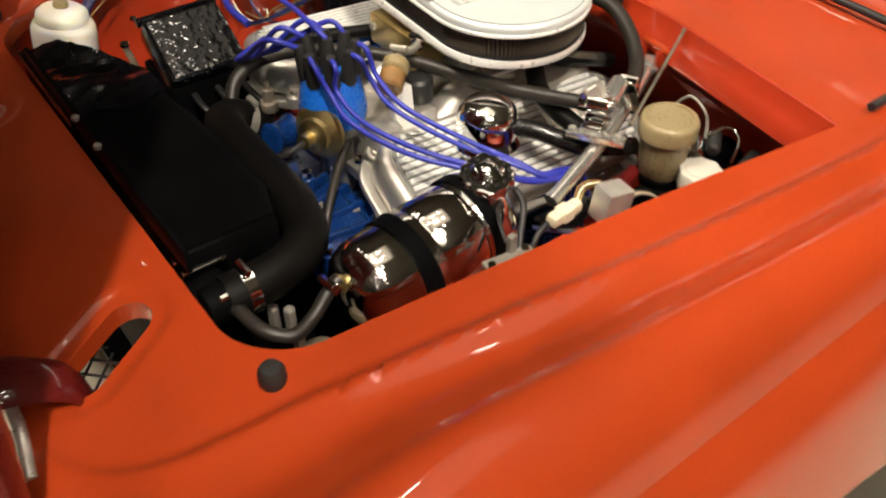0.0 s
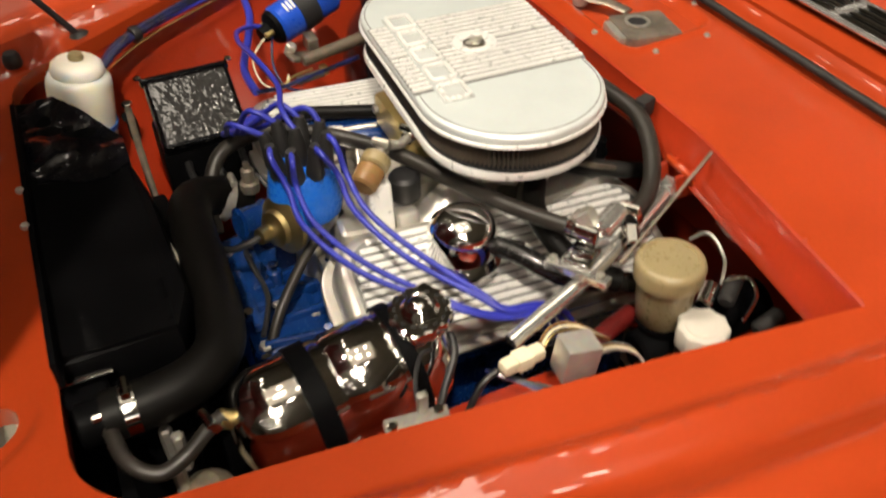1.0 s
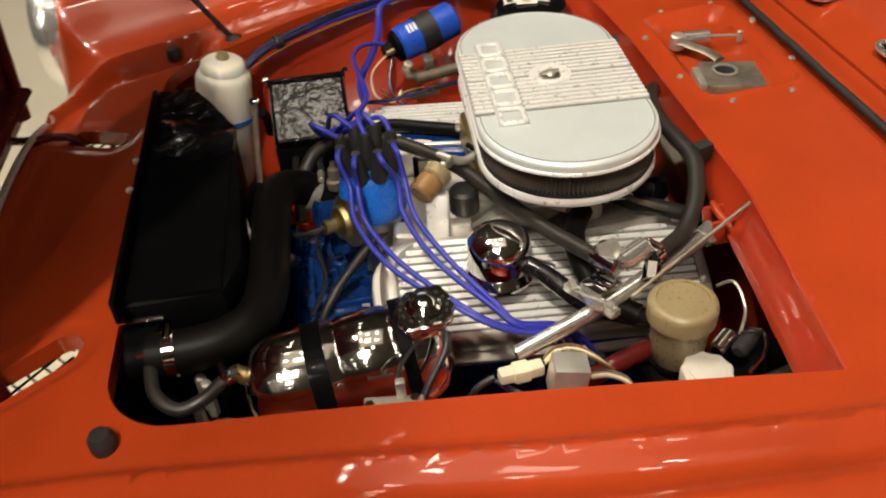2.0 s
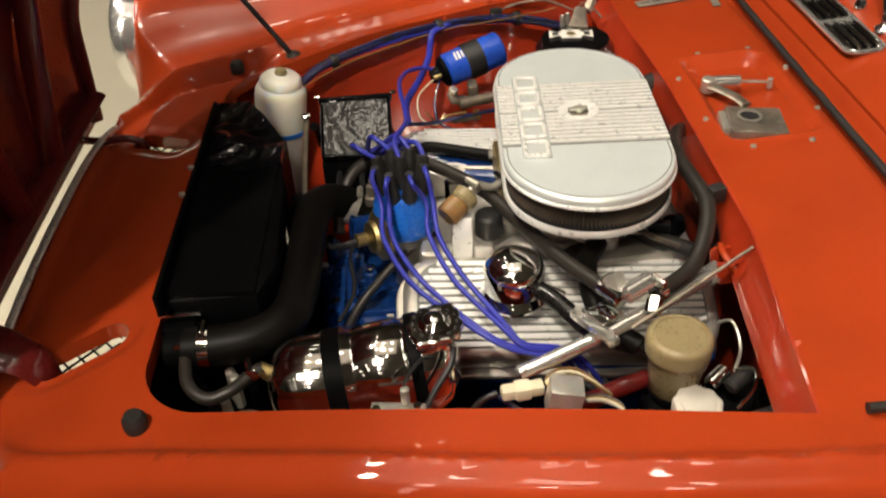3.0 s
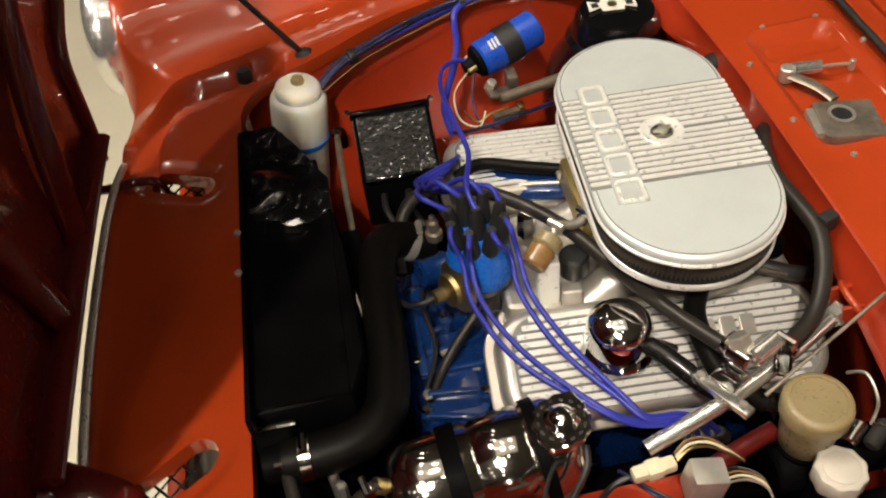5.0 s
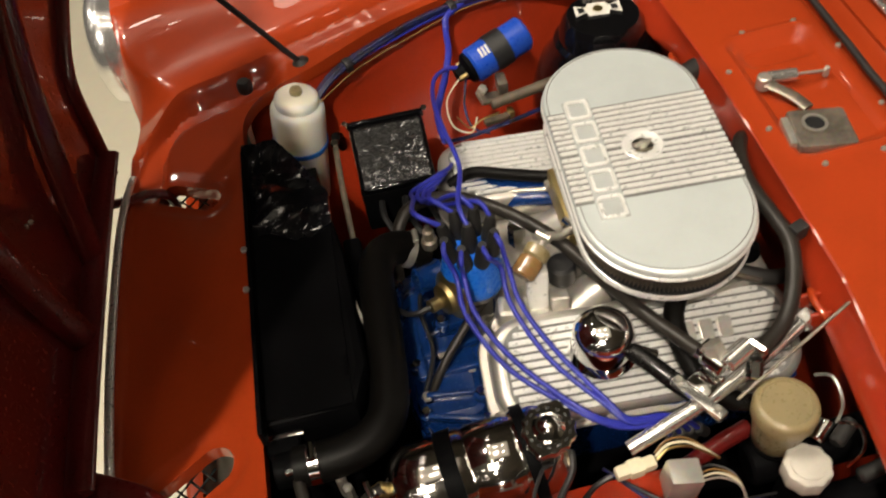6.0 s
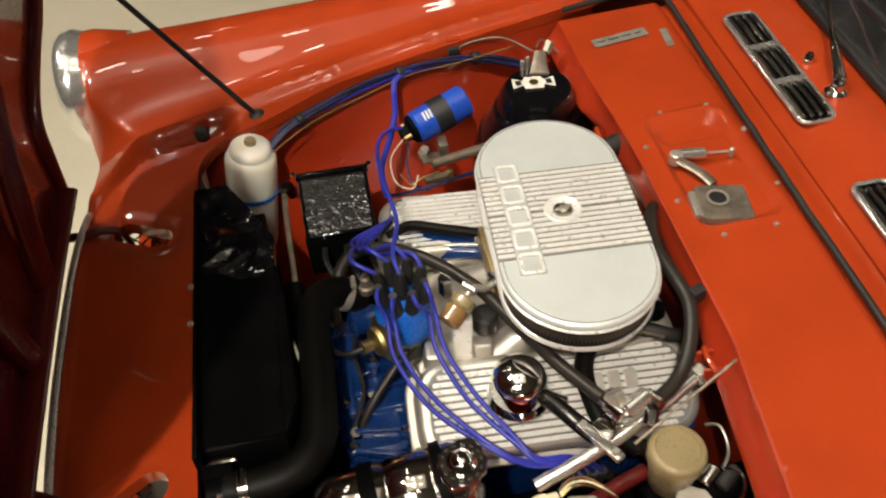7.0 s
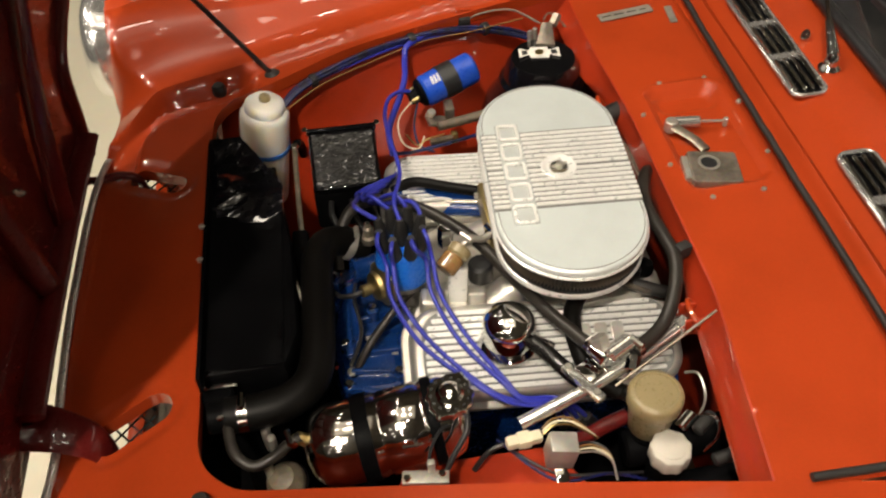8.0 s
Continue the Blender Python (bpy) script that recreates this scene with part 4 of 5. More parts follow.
part("neck", lathe([(0.041, 0.0), (0.042, 0.004), (0.036, 0.012), (0.033, 0.015)], Matrix.Translation(base), 36), CHROME, breather)
part("spigot", rod(base + Vector((0.028, -0.02, 0.026)), base + Vector((0.055, -0.035, 0.020)), 0.008, 0.001), CHROME, breather)
single("breather_hose", tube([(-0.083, -0.212, 0.766), (-0.064, -0.236, 0.764), (-0.046, -0.258, 0.757), (-0.026, -0.276, 0.748), (-0.002, -0.288, 0.744), (0.04, -0.30, 0.735)], 0.0112, 14), GLOSS_HOSE, "short glossy black rubber breather hose", "hose")

# ---- air cleaner ----
AC = pose(0, 0, 0, 0, 0, -3)
cleaner = thing("air_cleaner", (0, 0, 0.80), "oval finned aluminium air cleaner with a black pleated element", "air cleaner")
part("base_tray", prism(capsule(0.1045, 0.2005, 24), 0.821, 0.8345, 0.005, AC), POLISHED, cleaner, "polished aluminium base tray")
part("element_core", prism(capsule(0.088, 0.187, 20), 0.834, 0.868, 0, AC), BLACK, cleaner)
pleats = []
outer = capsule(0.099, 0.198, 120)
path_len = len(outer)
fine = []
for i in range(path_len):
    a, b = Vector(outer[i]), Vector(outer[(i + 1) % path_len])
    n = max(1, round((b - a).length / 0.0056))
    for k in range(n):
        q = a + (b - a) * k / n
        core = Vector((0, max(-0.099, min(0.099, q.y))))
        d = (q - core).normalized()
        fine.append((q, d))
zig = [tuple(q - d * (0.0085 if i % 2 else 0.0)) for i, (q, d) in enumerate(fine)]
part("pleated_element", prism(zig, 0.835, 0.867, 0, AC), PLEAT, cleaner, "black pleated filter element", smooth=False)
part("gasket", prism(capsule(0.1005, 0.1995, 24), 0.8335, 0.8365, 0, AC), TRIM, cleaner, "dark rubber gasket")
lid = part("lid", prism(capsule(0.1045, 0.2025, 24), 0.866, 0.8795, 0.0055, AC, steps=4), LID, cleaner, "satin grey lid with a band of bright fins")
# raised dark line, painted for the shade of a groove
part("groove_line", tube([AC @ Vector((x, y, 0.8796)) for x, y in capsule(0.0985, 0.1965, 24) + [(0.0985, 0.098)]], 0.0007, 6, 1), GROOVE_SHADE, lid, "thin dark line for the shade of the lid's groove")
part("lid_rim", prism(capsule(0.1065, 0.2045, 24), 0.864, 0.8685, 0.002, AC), POLISHED, lid)
# dark plate standing for the shade in the lid's fin gaps
part("fin_shade", prism([(-0.1035, -0.079), (0.1035, -0.079), (0.1035, 0.085), (-0.1035, 0.085)], 0.879, 0.8802, 0, AC), GROOVE_SHADE, lid, "grey plate darkened for the shade between the fins", smooth=False)
for i in range(8):
    for side in (-1, 1):
        y = 0.003 + side * (0.0062 + 0.0098 * i)
        for x0, x1 in ((-0.1035, -0.0805), (-0.0445, 0.1035)):
            part("fin", prism(rounded((x1 - x0) / 2, 0.0029, 0.002, 2), 0.8785, 0.8824, 0.0006, AC @ pose((x0 + x1) / 2, y, 0)), POLISHED, lid, smooth=False)
part("emblem_ground", prism([(-0.0805, -0.108), (-0.0445, -0.108), (-0.0445, 0.103), (-0.0805, 0.103)], 0.8785, 0.8806, 0, AC), EMBLEM_BED, lid, "grey ground of the emblem", smooth=False)
for i in range(5):
    # plain raised outlines in place of the cast emblem
    y = 0.083 - 0.0435 * i
    ring = rounded(0.0135, 0.0160, 0.004, 3)
    part("emblem", tube([AC @ Vector((-0.0625 + u, y + v, 0.8830)) for u, v in ring + ring[:1]], 0.0027, 8, 1), POLISHED, lid, "raised emblem outline")
part("centre_dish", lathe([(0.026, 0.8790), (0.0262, 0.8838), (0.0245, 0.8846), (0.020, 0.8826), (0.012, 0.8816), (0.0, 0.8814)], AC, 32), POLISHED, lid)
part("dish_mark", lathe([(0.0135, 0.8815), (0.0135, 0.8824), (0.0, 0.8824)], AC, 24), DULL_STEEL, lid, "darker round mark in the dish")
part("wing_nut", lathe([(0.007, 0.8805), (0.007, 0.884), (0.005, 0.886), (0.004, 0.889), (0.0, 0.8895)], AC, 12), STEEL, cleaner)
part("nut_wing", prism([(-0.012, -0.003), (0.004, -0.006), (0.012, 0.004), (0.0, 0.005)], 0.8825, 0.888, 0.001, AC), STEEL, cleaner)

# ---- distributor and ignition ----
D = Vector((-0.237, -0.048, 0.722))
dist = thing("distributor", tuple(D), "distributor with a bright blue cap and black lead boots", "distributor")
part("shaft_housing", lathe([(0.02, -0.08), (0.022, 0.0), (0.036, 0.02), (0.038, 0.035)], Matrix.Translation(D), 24), ALU, dist)
part("cap", lathe([(0.041, 0.034), (0.0425, 0.04), (0.0425, 0.052), (0.040, 0.066), (0.036, 0.086), (0.032, 0.094), (0.0, 0.096)], Matrix.Translation(D), 36), CAP_BLUE, dist, "bright blue plastic cap")
part("vacuum_pipe", tube([(-0.300, -0.083, 0.760), (-0.318, -0.086, 0.757), (-0.336, -0.075, 0.748), (-0.350, -0.045, 0.735), (-0.352, -0.02, 0.71)], 0.0038, 8), TRIM, dist, "thin black vacuum hose")
part("vacuum_canister", lathe([(0.010, -0.02), (0.012, 0.0), (0.031, 0.003), (0.034, 0.005), (0.034, 0.011), (0.031, 0.013), (0.0225, 0.018), (0.0205, 0.024), (0.013, 0.026), (0.009, 0.030), (0.009, 0.044), (0.0, 0.045)], along((-0.262, -0.065, 0.755), (-0.298, -0.082, 0.760)), 28), BRASS, dist, "yellow-zinc vacuum advance canister")
for i in range(2):
    a = radians(60 + 180 * i)
    p = D + Vector((0.043 * math.cos(a), 0.043 * math.sin(a), 0.03))
    part("clip", box(p + Vector((0, 0, 0.015)), (0.004, 0.01, 0.035), 0.001), STEEL, dist)
tops = []
for i in range(8):
    a = radians(20 + 45 * i)
    p = D + Vector((0.027 * math.cos(a), 0.027 * math.sin(a), 0.09))
    q = p + Vector((0.005 * math.cos(a), 0.005 * math.sin(a), 0.032))
    part("tower", rod(p - Vector((0, 0, 0.012)), p + Vector((0, 0, 0.004)), 0.0095, 0.001, 14), CAP_BLUE, dist)
    part("boot", lathe([(0.0095, 0), (0.0105, 0.004), (0.009, 0.02), (0.0075, 0.036), (0.0055, 0.044)], along(p, q), 14), RUBBER, dist)
    tops.append(q + (q - p) * 0.25)
centre = D + Vector((0, 0, 0.094))
part("boot", lathe([(0.011, 0), (0.011, 0.01), (0.009, 0.03), (0.0055, 0.046)], Matrix.Translation(centre), 14), RUBBER, dist)
tops.append(centre + Vector((0, 0, 0.044)))


def lead(pts, boot_end=True, label="blue ignition lead running from the distributor to the plugs"):
    t = thing("ignition_lead", tuple(pts[0]), label, "lead", "ignition leads")
    part("cable", tube(pts, 0.0033, 10, 10), LEAD, t)
    if boot_end:
        a, b = Vector(pts[-2]), Vector(pts[-1])
        d = (b - a).normalized()
        part("plug_boot", rod(b - d * 0.004, b + d * 0.03, 0.0075, 0.002, 12), RUBBER, t)


order = sorted(range(8), key=lambda i: tops[i].y)
near, far = order[:4], order[4:]
near.sort(key=lambda i: tops[i].x)
for k, i in enumerate(near):
    p = tops[i]
    a, b = (k // 2), (k % 2)
    lead([p, p + Vector((-0.004 + 0.008 * a, -0.018, -0.002)), (-0.263 + 0.056 * a + 0.009 * b, -0.092, 0.818), (-0.262 + 0.056 * a + 0.012 * b, -0.137 - 0.004 * b, 0.800), (-0.230 + 0.050 * a + 0.012 * b, -0.212 + 0.004 * b, 0.786), (-0.170 + 0.036 * a + 0.006 * b, -0.274, 0.772 - 0.004 * a), (-0.128 + 0.018 * a, -0.300 + 0.005 * b, 0.757), (-0.088 + 0.006 * k, -0.303 + 0.003 * k, 0.745), (-0.066 + 0.008 * k, -0.296, 0.725), (-0.05 + 0.012 * k, -0.285, 0.672)])
far.sort(key=lambda i: -tops[i].x)
for k, i in enumerate(far):
    p = tops[i]
    lead([p, p + Vector((-0.012 - 0.006 * k, 0.02, 0.012)), (-0.262 - 0.010 * k, 0.030 + 0.012 * k, 0.822 - 0.006 * k), (-0.270 - 0.006 * k, 0.075 + 0.010 * k, 0.796 - 0.005 * k), (-0.258 + 0.008 * k, 0.105 + 0.010 * k, 0.778), (-0.238 + 0.006 * k, 0.150 + 0.008 * k, 0.742), (-0.215 + 0.010 * k, 0.195 + 0.006 * k, 0.630)],
         label="blue ignition lead looping to the far cylinder bank")
p = tops[8]
lead([p, p + Vector((-0.004, 0.03, 0.01)), (-0.225, 0.06, 0.855), (-0.232, 0.14, 0.855), (-0.232, 0.22, 0.835), (-0.220, 0.29, 0.815), (-0.196, 0.325, 0.802), (-0.172, 0.330, 0.794)], False, "blue coil lead between distributor and coil")

# coil
ca, cb = Vector((-0.176, 0.326, 0.786)), Vector((-0.062, 0.362, 0.812))
cd = (cb - ca).normalized()
coil = thing("ignition_coil", tuple(ca), "blue cylindrical ignition coil with a black strap", "coil")
part("can", rod(ca + cd * 0.02, cb, 0.0285, 0.004, 32), COIL_BLUE, coil)
part("neck", lathe([(0.026, 0.0), (0.024, -0.006), (0.014, -0.012), (0.011, -0.026), (0.0, -0.027)][::-1], along(ca + cd * 0.02, cb), 24), BLACK, coil)
strap = part("strap", lathe([(0.0285, 0.055), (0.0305, 0.055), (0.0305, 0.085), (0.0285, 0.085)], along(ca, cb), 32, ring=True), TRIM, coil, "black strap round the coil")
for k in range(3):
    part("label_bar", box(ca + cd * (0.034 + 0.006 * k) + Vector((0.004, -0.012, 0.0262)), (0.0035, 0.016, 0.0008), 0, pose(0, 0, 0, 25, 0, 17)), PAPER, coil)
for s in (-1, 1):
    q = ca + cd * 0.012 + Vector((0, 0.016 * s, 0.004))
    part("terminal", rod(q, q - cd * 0.014, 0.004, 0.001, 8), BRASS, coil)
br = thing("coil_bracket", (-0.15, 0.30, 0.74), "bare metal bracket with loose wiring below the coil", "bracket")
part("plate", box((-0.137, 0.288, 0.758), (0.042, 0.022, 0.006), 0.002, pose(0, 0, 0, 12, 20, 20)), DULL_STEEL, br)
part("clip_nut", rod((-0.152, 0.298, 0.760), (-0.146, 0.292, 0.778), 0.008, 0.002, 6), STEEL, br)
part("upright", box((-0.115, 0.305, 0.768), (0.016, 0.03, 0.022), 0.003), DULL_STEEL, br)
part("resistor", box((-0.135, 0.255, 0.742), (0.042, 0.011, 0.009), 0.002, pose(0, 0, 0, 0, 0, 10)), WORN_STEEL, br)
part("resistor_end", box((-0.112, 0.262, 0.744), (0.010, 0.014, 0.013), 0.002, pose(0, 0, 0, 0, 0, 10)), BRASS, br, "bright brass end clip")
part("yellow_wire", tube([(-0.195, 0.27, 0.75), (-0.18, 0.245, 0.745), (-0.16, 0.25, 0.752), (-0.13, 0.258, 0.752)], 0.0013, 6), BRASS, br)
part("white_wire", tube([(-0.175, 0.32, 0.785), (-0.205, 0.29, 0.77), (-0.205, 0.25, 0.752), (-0.18, 0.235, 0.745), (-0.165, 0.26, 0.75)], 0.0013, 6), CREAM, br)
part("dark_wire", tube([(-0.168, 0.315, 0.785), (-0.18, 0.28, 0.76), (-0.175, 0.25, 0.74), (-0.15, 0.24, 0.73)], 0.002, 6), LOOM, br)
part("stay", rod((-0.140, 0.270, 0.760), (0.0, 0.285, 0.775), 0.0085, 0.002, 12), WORN_STEEL, br)

# fuel filter and its pipe
ff = thing("fuel_filter", (-0.168, -0.075, 0.80), "small amber fuel filter with clamped hose ends", "fuel filter")
fa, fb = Vector((-0.183, -0.093, 0.794)), Vector((-0.151, -0.066, 0.810))
part("bowl", rod(fa, fa + (fb - fa) * 0.62, 0.0165, 0.003, 20), BROWN, ff)
part("end_cap", rod(fa + (fb - fa) * 0.62, fb, 0.0170, 0.003, 20), AMBER, ff)
fd = (fb - fa).normalized()
part("pipe", tube([fb, fb + fd * 0.016, (-0.122, -0.055, 0.810), (-0.106, -0.048, 0.812), (-0.085, -0.03, 0.812)], 0.0055, 10), STEEL, ff)
clamp(fb + fd * 0.012, fd, 0.0062, 0.006, ff, STEEL)
clamp((-0.108, -0.049, 0.812), (0.8, 0.4, 0), 0.0062, 0.007, ff, CHROME)

single("bypass_hose", tube([(-0.200, -0.052, 0.740), (-0.232, -0.075, 0.735), (-0.268, -0.102, 0.716), (-0.305, -0.135, 0.690), (-0.330, -0.160, 0.655)], 0.0058, 12), HEATER_HOSE, "thin black hose slanting down past the water pump", "hose")

# ---- cooling ----
radiator = thing("radiator", (-0.46, 0, 0.40), "black radiator with a film cover and angled end tank", "radiator")
part("top_tank", prism([(-0.517, 0.247), (-0.478, 0.238), (-0.414, 0.130), (-0.395, 0.0), (-0.390, -0.17), (-0.41, -0.225), (-0.517, -0.225)], 0.73, 0.800, 0.012), BLACK, radiator)
part("core", box((-0.46, 0.0, 0.55), (0.07, 0.50, 0.36), 0.004), BLACK, radiator)
part("front_flange", box((-0.515, -0.02, 0.812), (0.006, 0.46, 0.030), 0.002), BLACK, radiator)
for y in (0.021, -0.045):
    bolt((-0.520, y, 0.824), 0.0045, 0.006, STEEL, radiator, (0, 0, 1))


def cover_edge(x, y):
    # trimmed along the slanting rear corner
    return min(-0.409 - x + 0.01 * y, x + 0.516, 0.243 - y - 0.1 * (x + 0.514), y + 0.222, -0.408 - (y - 0.119) * 0.542 - x)


def flap_height(x, y):
    """Loose film in sharp folds, rising a little towards the corner."""
    k = smooth_step((y - 0.045) / 0.05)
    fold = 0.010 * noise.noise((x * 17 + y * 9, y * 12, 2.0)) + 0.010 * (0.25 - abs(noise.noise((x * 24 - y * 20, y * 15 + x * 12, 5.0))))
    return 0.8055 + k * fold


top_sheet = drop_edges(field(-0.52, -0.39, -0.228, 0.248, 0.006, lambda x, y: 0.803 + 0.004 * smooth_step((-0.495 - x) / 0.02), [cover_edge]), 0.020, lambda x, y: True)
part("top_plate", top_sheet, BLACK, radiator, "flat matt black top plate")
flap = drop_edges(field(-0.524, -0.39, 0.04, 0.25, 0.004, flap_height, [lambda x, y: min(cover_edge(x + 0.001, y) + 0.004, y - 0.048 - 0.012 * math.sin(60 * x))]), 0.012, lambda x, y: True)
part("end_cover", flap, CRUMPLE, radiator, "crumpled glossy black film over the end tank")
part("shroud", box((-0.390, -0.06, 0.59), (0.026, 0.30, 0.28), 0.006), BLACK, radiator)
neck = part("filler_neck", rod((-0.502, -0.236, 0.71), (-0.502, -0.236, 0.772), 0.021, 0.003, 24), BLACK, radiator)
for x in (-0.507, -0.492):
    part("neck_band", box((-0.497, -0.226 + (x + 0.5) * 1.3, 0.786), (0.046, 0.006, 0.004), 0.0015), CHROME, radiator)
part("outlet", rod((-0.515, -0.262, 0.757), (-0.44, -0.262, 0.758), 0.021, 0.002, 24), BLACK, radiator)
stay = thing("radiator_stay", (-0.388, 0.17, 0.70), "worn flat steel radiator stay", "stay")
part("bar", tube([(-0.387, 0.250, 0.768), (-0.389, 0.18, 0.738), (-0.389, 0.095, 0.705)], 0.0045, 8, 4, flat=0.4), WORN_STEEL, stay)
bolt((-0.387, 0.246, 0.768), 0.007, 0.006, CHROME, stay)

hose = thing("radiator_hose", (-0.40, -0.2, 0.74), "thick black rubber top radiator hose with a bright clamp", "hose")
part("hose", tube([(-0.492, -0.262, 0.758), (-0.45, -0.262, 0.759), (-0.412, -0.254, 0.760), (-0.384, -0.232, 0.761), (-0.371, -0.19, 0.762), (-0.366, -0.10, 0.762), (-0.363, -0.02, 0.760), (-0.352, 0.025, 0.752), (-0.325, 0.048, 0.735), (-0.29, 0.05, 0.71)], 0.0240, 22, 8), HOSE, hose)
clamp((-0.469, -0.262, 0.7585), (1, 0, 0), 0.0243, 0.012, hose, CHROME)
clamp((-0.315, 0.05, 0.725), (0.8, 0, -0.5), 0.0243, 0.012, hose, STEEL)

overflow = thing("overflow_hose", (-0.44, -0.31, 0.70), "thin black hose looping between radiator and expansion tank", "hose")
part("hose", tube([(-0.495, -0.240, 0.762), (-0.490, -0.280, 0.760), (-0.482, -0.318, 0.756), (-0.460, -0.336, 0.750), (-0.434, -0.330, 0.754), (-0.413, -0.322, 0.766), (-0.396, -0.318, 0.774)], 0.0072, 12, 8), HEATER_HOSE, overflow)
clamp((-0.491, -0.272, 0.7605), (0.1, -0.9, -0.05), 0.0078, 0.009, overflow, CHROME)
clamp((-0.406, -0.320, 0.769), (0.8, 0.2, 0.4), 0.0078, 0.009, overflow, CHROME)
for x, y, z in ((-0.449, -0.268, 0.726), (-0.440, -0.288, 0.735), (-0.447, -0.318, 0.726)):
    single("bolt", rod((x, y, z - 0.05), (x, y, z), 0.0062, 0.002, 6), STEEL, "bright bolt head beside the radiator", "bolt", "bolts beside the radiator")

# expansion tank
ta, tb = Vector((-0.394, -0.318, 0.735)), Vector((-0.182, -0.304, 0.756))
td = (tb - ta).normalized()
tl = (tb - ta).length
tank = thing("expansion_tank", tuple(ta), "polished chrome expansion tank strapped inside the wing", "tank")
TM = along(ta, tb)
R = 0.055
part("body", lathe([(0.0, -0.002), (0.018, 0.0), (0.036, 0.006), (0.048, 0.017), (0.0545, 0.032), (R, 0.04), (R, 0.095), (R - 0.002, 0.098), (R - 0.002, 0.102), (R, 0.105), (R, 0.150), (R - 0.002, 0.153), (R - 0.002, 0.157), (R, 0.160), (R, tl - 0.04), (0.0545, tl - 0.032), (0.048, tl - 0.017), (0.036, tl - 0.006), (0.0, tl)], TM, 56), DARK_CHROME, tank)
for u, w, mat in ((0.078, 0.020, BLACK), (0.166, 0.014, BLACK)):
    part("strap", lathe([(R, u - w / 2), (R + 0.002, u - w / 2), (R + 0.002, u + w / 2), (R, u + w / 2)], TM, 48, ring=True), mat, tank, "black retaining strap")
part("nozzle", rod(ta + td * 0.008 + Vector((0, 0, 0.022)), ta + Vector((-0.008, 0, 0.038)), 0.0085, 0.001, 14), BRASS, tank)
cap_at = Vector((-0.208, -0.313, 0.799))
part("filler", rod(cap_at - Vector((0, 0, 0.03)), cap_at + Vector((0, 0, 0.006)), 0.021, 0.002, 28), CHROME, tank)
wavy = []
for k in range(72):
    a = 2 * math.pi * k / 72
    lobe = 0.0295 + 0.0012 * math.cos(12 * a) + 0.0065 * max(0, math.cos(a - 1.0)) ** 12 + 0.0065 * max(0, math.cos(a - 1.0 - math.pi)) ** 12
    wavy.append((lobe * math.cos(a), lobe * math.sin(a)))
cap_part = part("pressure_cap", prism(wavy, 0.004, 0.016, 0.003, Matrix.Translation(cap_at)), CHROME, tank, "chrome pressure cap with two grip ears")
part("cap_dome", lathe([(0.018, 0.0155), (0.018, 0.019), (0.014, 0.023), (0.012, 0.0225), (0.008, 0.026), (0.0, 0.027)], Matrix.Translation(cap_at), 28), CHROME, cap_part)
for k in range(14):
    a = 2 * math.pi * k / 14
    part("cap_marking", box(cap_at + Vector((0.0235 * math.cos(a), 0.0235 * math.sin(a), 0.0165)), (0.0022, 0.0045, 0.0008), 0, pose(0, 0, 0, 0, 0, math.degrees(a))), TRIM, cap_part)
horn = thing("horn", (-0.428, -0.322, 0.66), "dusty pale metal horn below the expansion tank", "horn")
part("dome", lathe([(0.025, 0.0), (0.027, 0.006), (0.024, 0.016), (0.019, 0.022), (0.017, 0.028), (0.006, 0.032), (0.0, 0.033)], pose(-0.428, -0.322, 0.672, 12, -10, 0), 28), DUSTY, horn)
part("bell", lathe([(0.016, -0.06), (0.018, -0.02), (0.029, 0.001)], pose(-0.428, -0.322, 0.672, 12, -10, 0), 24), BLACK, horn)
tb_t = thing("tank_bracket", (-0.25, -0.40, 0.76), "pale metal tank bracket on the inner wing", "bracket")
part("foot", box((-0.251, -0.403, 0.782), (0.056, 0.017, 0.006), 0.002, pose(0, 0, 0, 0, 0, -8)), STEEL, tb_t)
part("strut", tube([(-0.245, -0.39, 0.792), (-0.24, -0.375, 0.80), (-0.225, -0.352, 0.80), (-0.212, -0.345, 0.795)], 0.002, 8), TRIM, tb_t)
part("upright", box((-0.243, -0.396, 0.794), (0.009, 0.008, 0.022), 0.002), STEEL, tb_t)
for dx in (-0.022, 0.02):
    bolt((-0.251 + dx, -0.403, 0.785), 0.005, 0.004, CHROME, tb_t)
single("vent_hose", tube([(-0.19, -0.338, 0.800), (-0.195, -0.358, 0.795), (-0.215, -0.378, 0.775), (-0.228, -0.392, 0.755)], 0.0036, 12), TRIM, "thin black hose under the pressure cap", "hose")

# white bottle
b0 = Vector((-0.431, 0.347, 0.575))
BT = Matrix.Translation((-0.431, 0.347, 0.803)) @ pose(0, 0, 0, 0, 9, 0) @ Matrix.Translation((0, 0, -0.228))
bottle = thing("washer_bottle", tuple(b0), "milky white plastic bottle held by a blue strap", "bottle")
part("body", lathe([(0.036, 0), (0.042, 0.004), (0.0435, 0.015), (0.0435, 0.188), (0.0427, 0.196), (0.0395, 0.2025), (0.036, 0.2045)], BT, 40), WHITE, bottle)
part("neck", lathe([(0.0350, 0.203), (0.0355, 0.209), (0.0340, 0.217), (0.028, 0.2225), (0.012, 0.2245)], BT, 32), WHITE, bottle)
part("plug", lathe([(0.010, 0.224), (0.0105, 0.228), (0.0085, 0.233), (0.0, 0.234)], BT, 16), AMBER, bottle, "small tan filler plug")
part("strap", lathe([(0.0435, 0.122), (0.0455, 0.122), (0.0455, 0.130), (0.0435, 0.130)], BT, 36, ring=True), BLUE_BAND, bottle, "blue plastic strap")
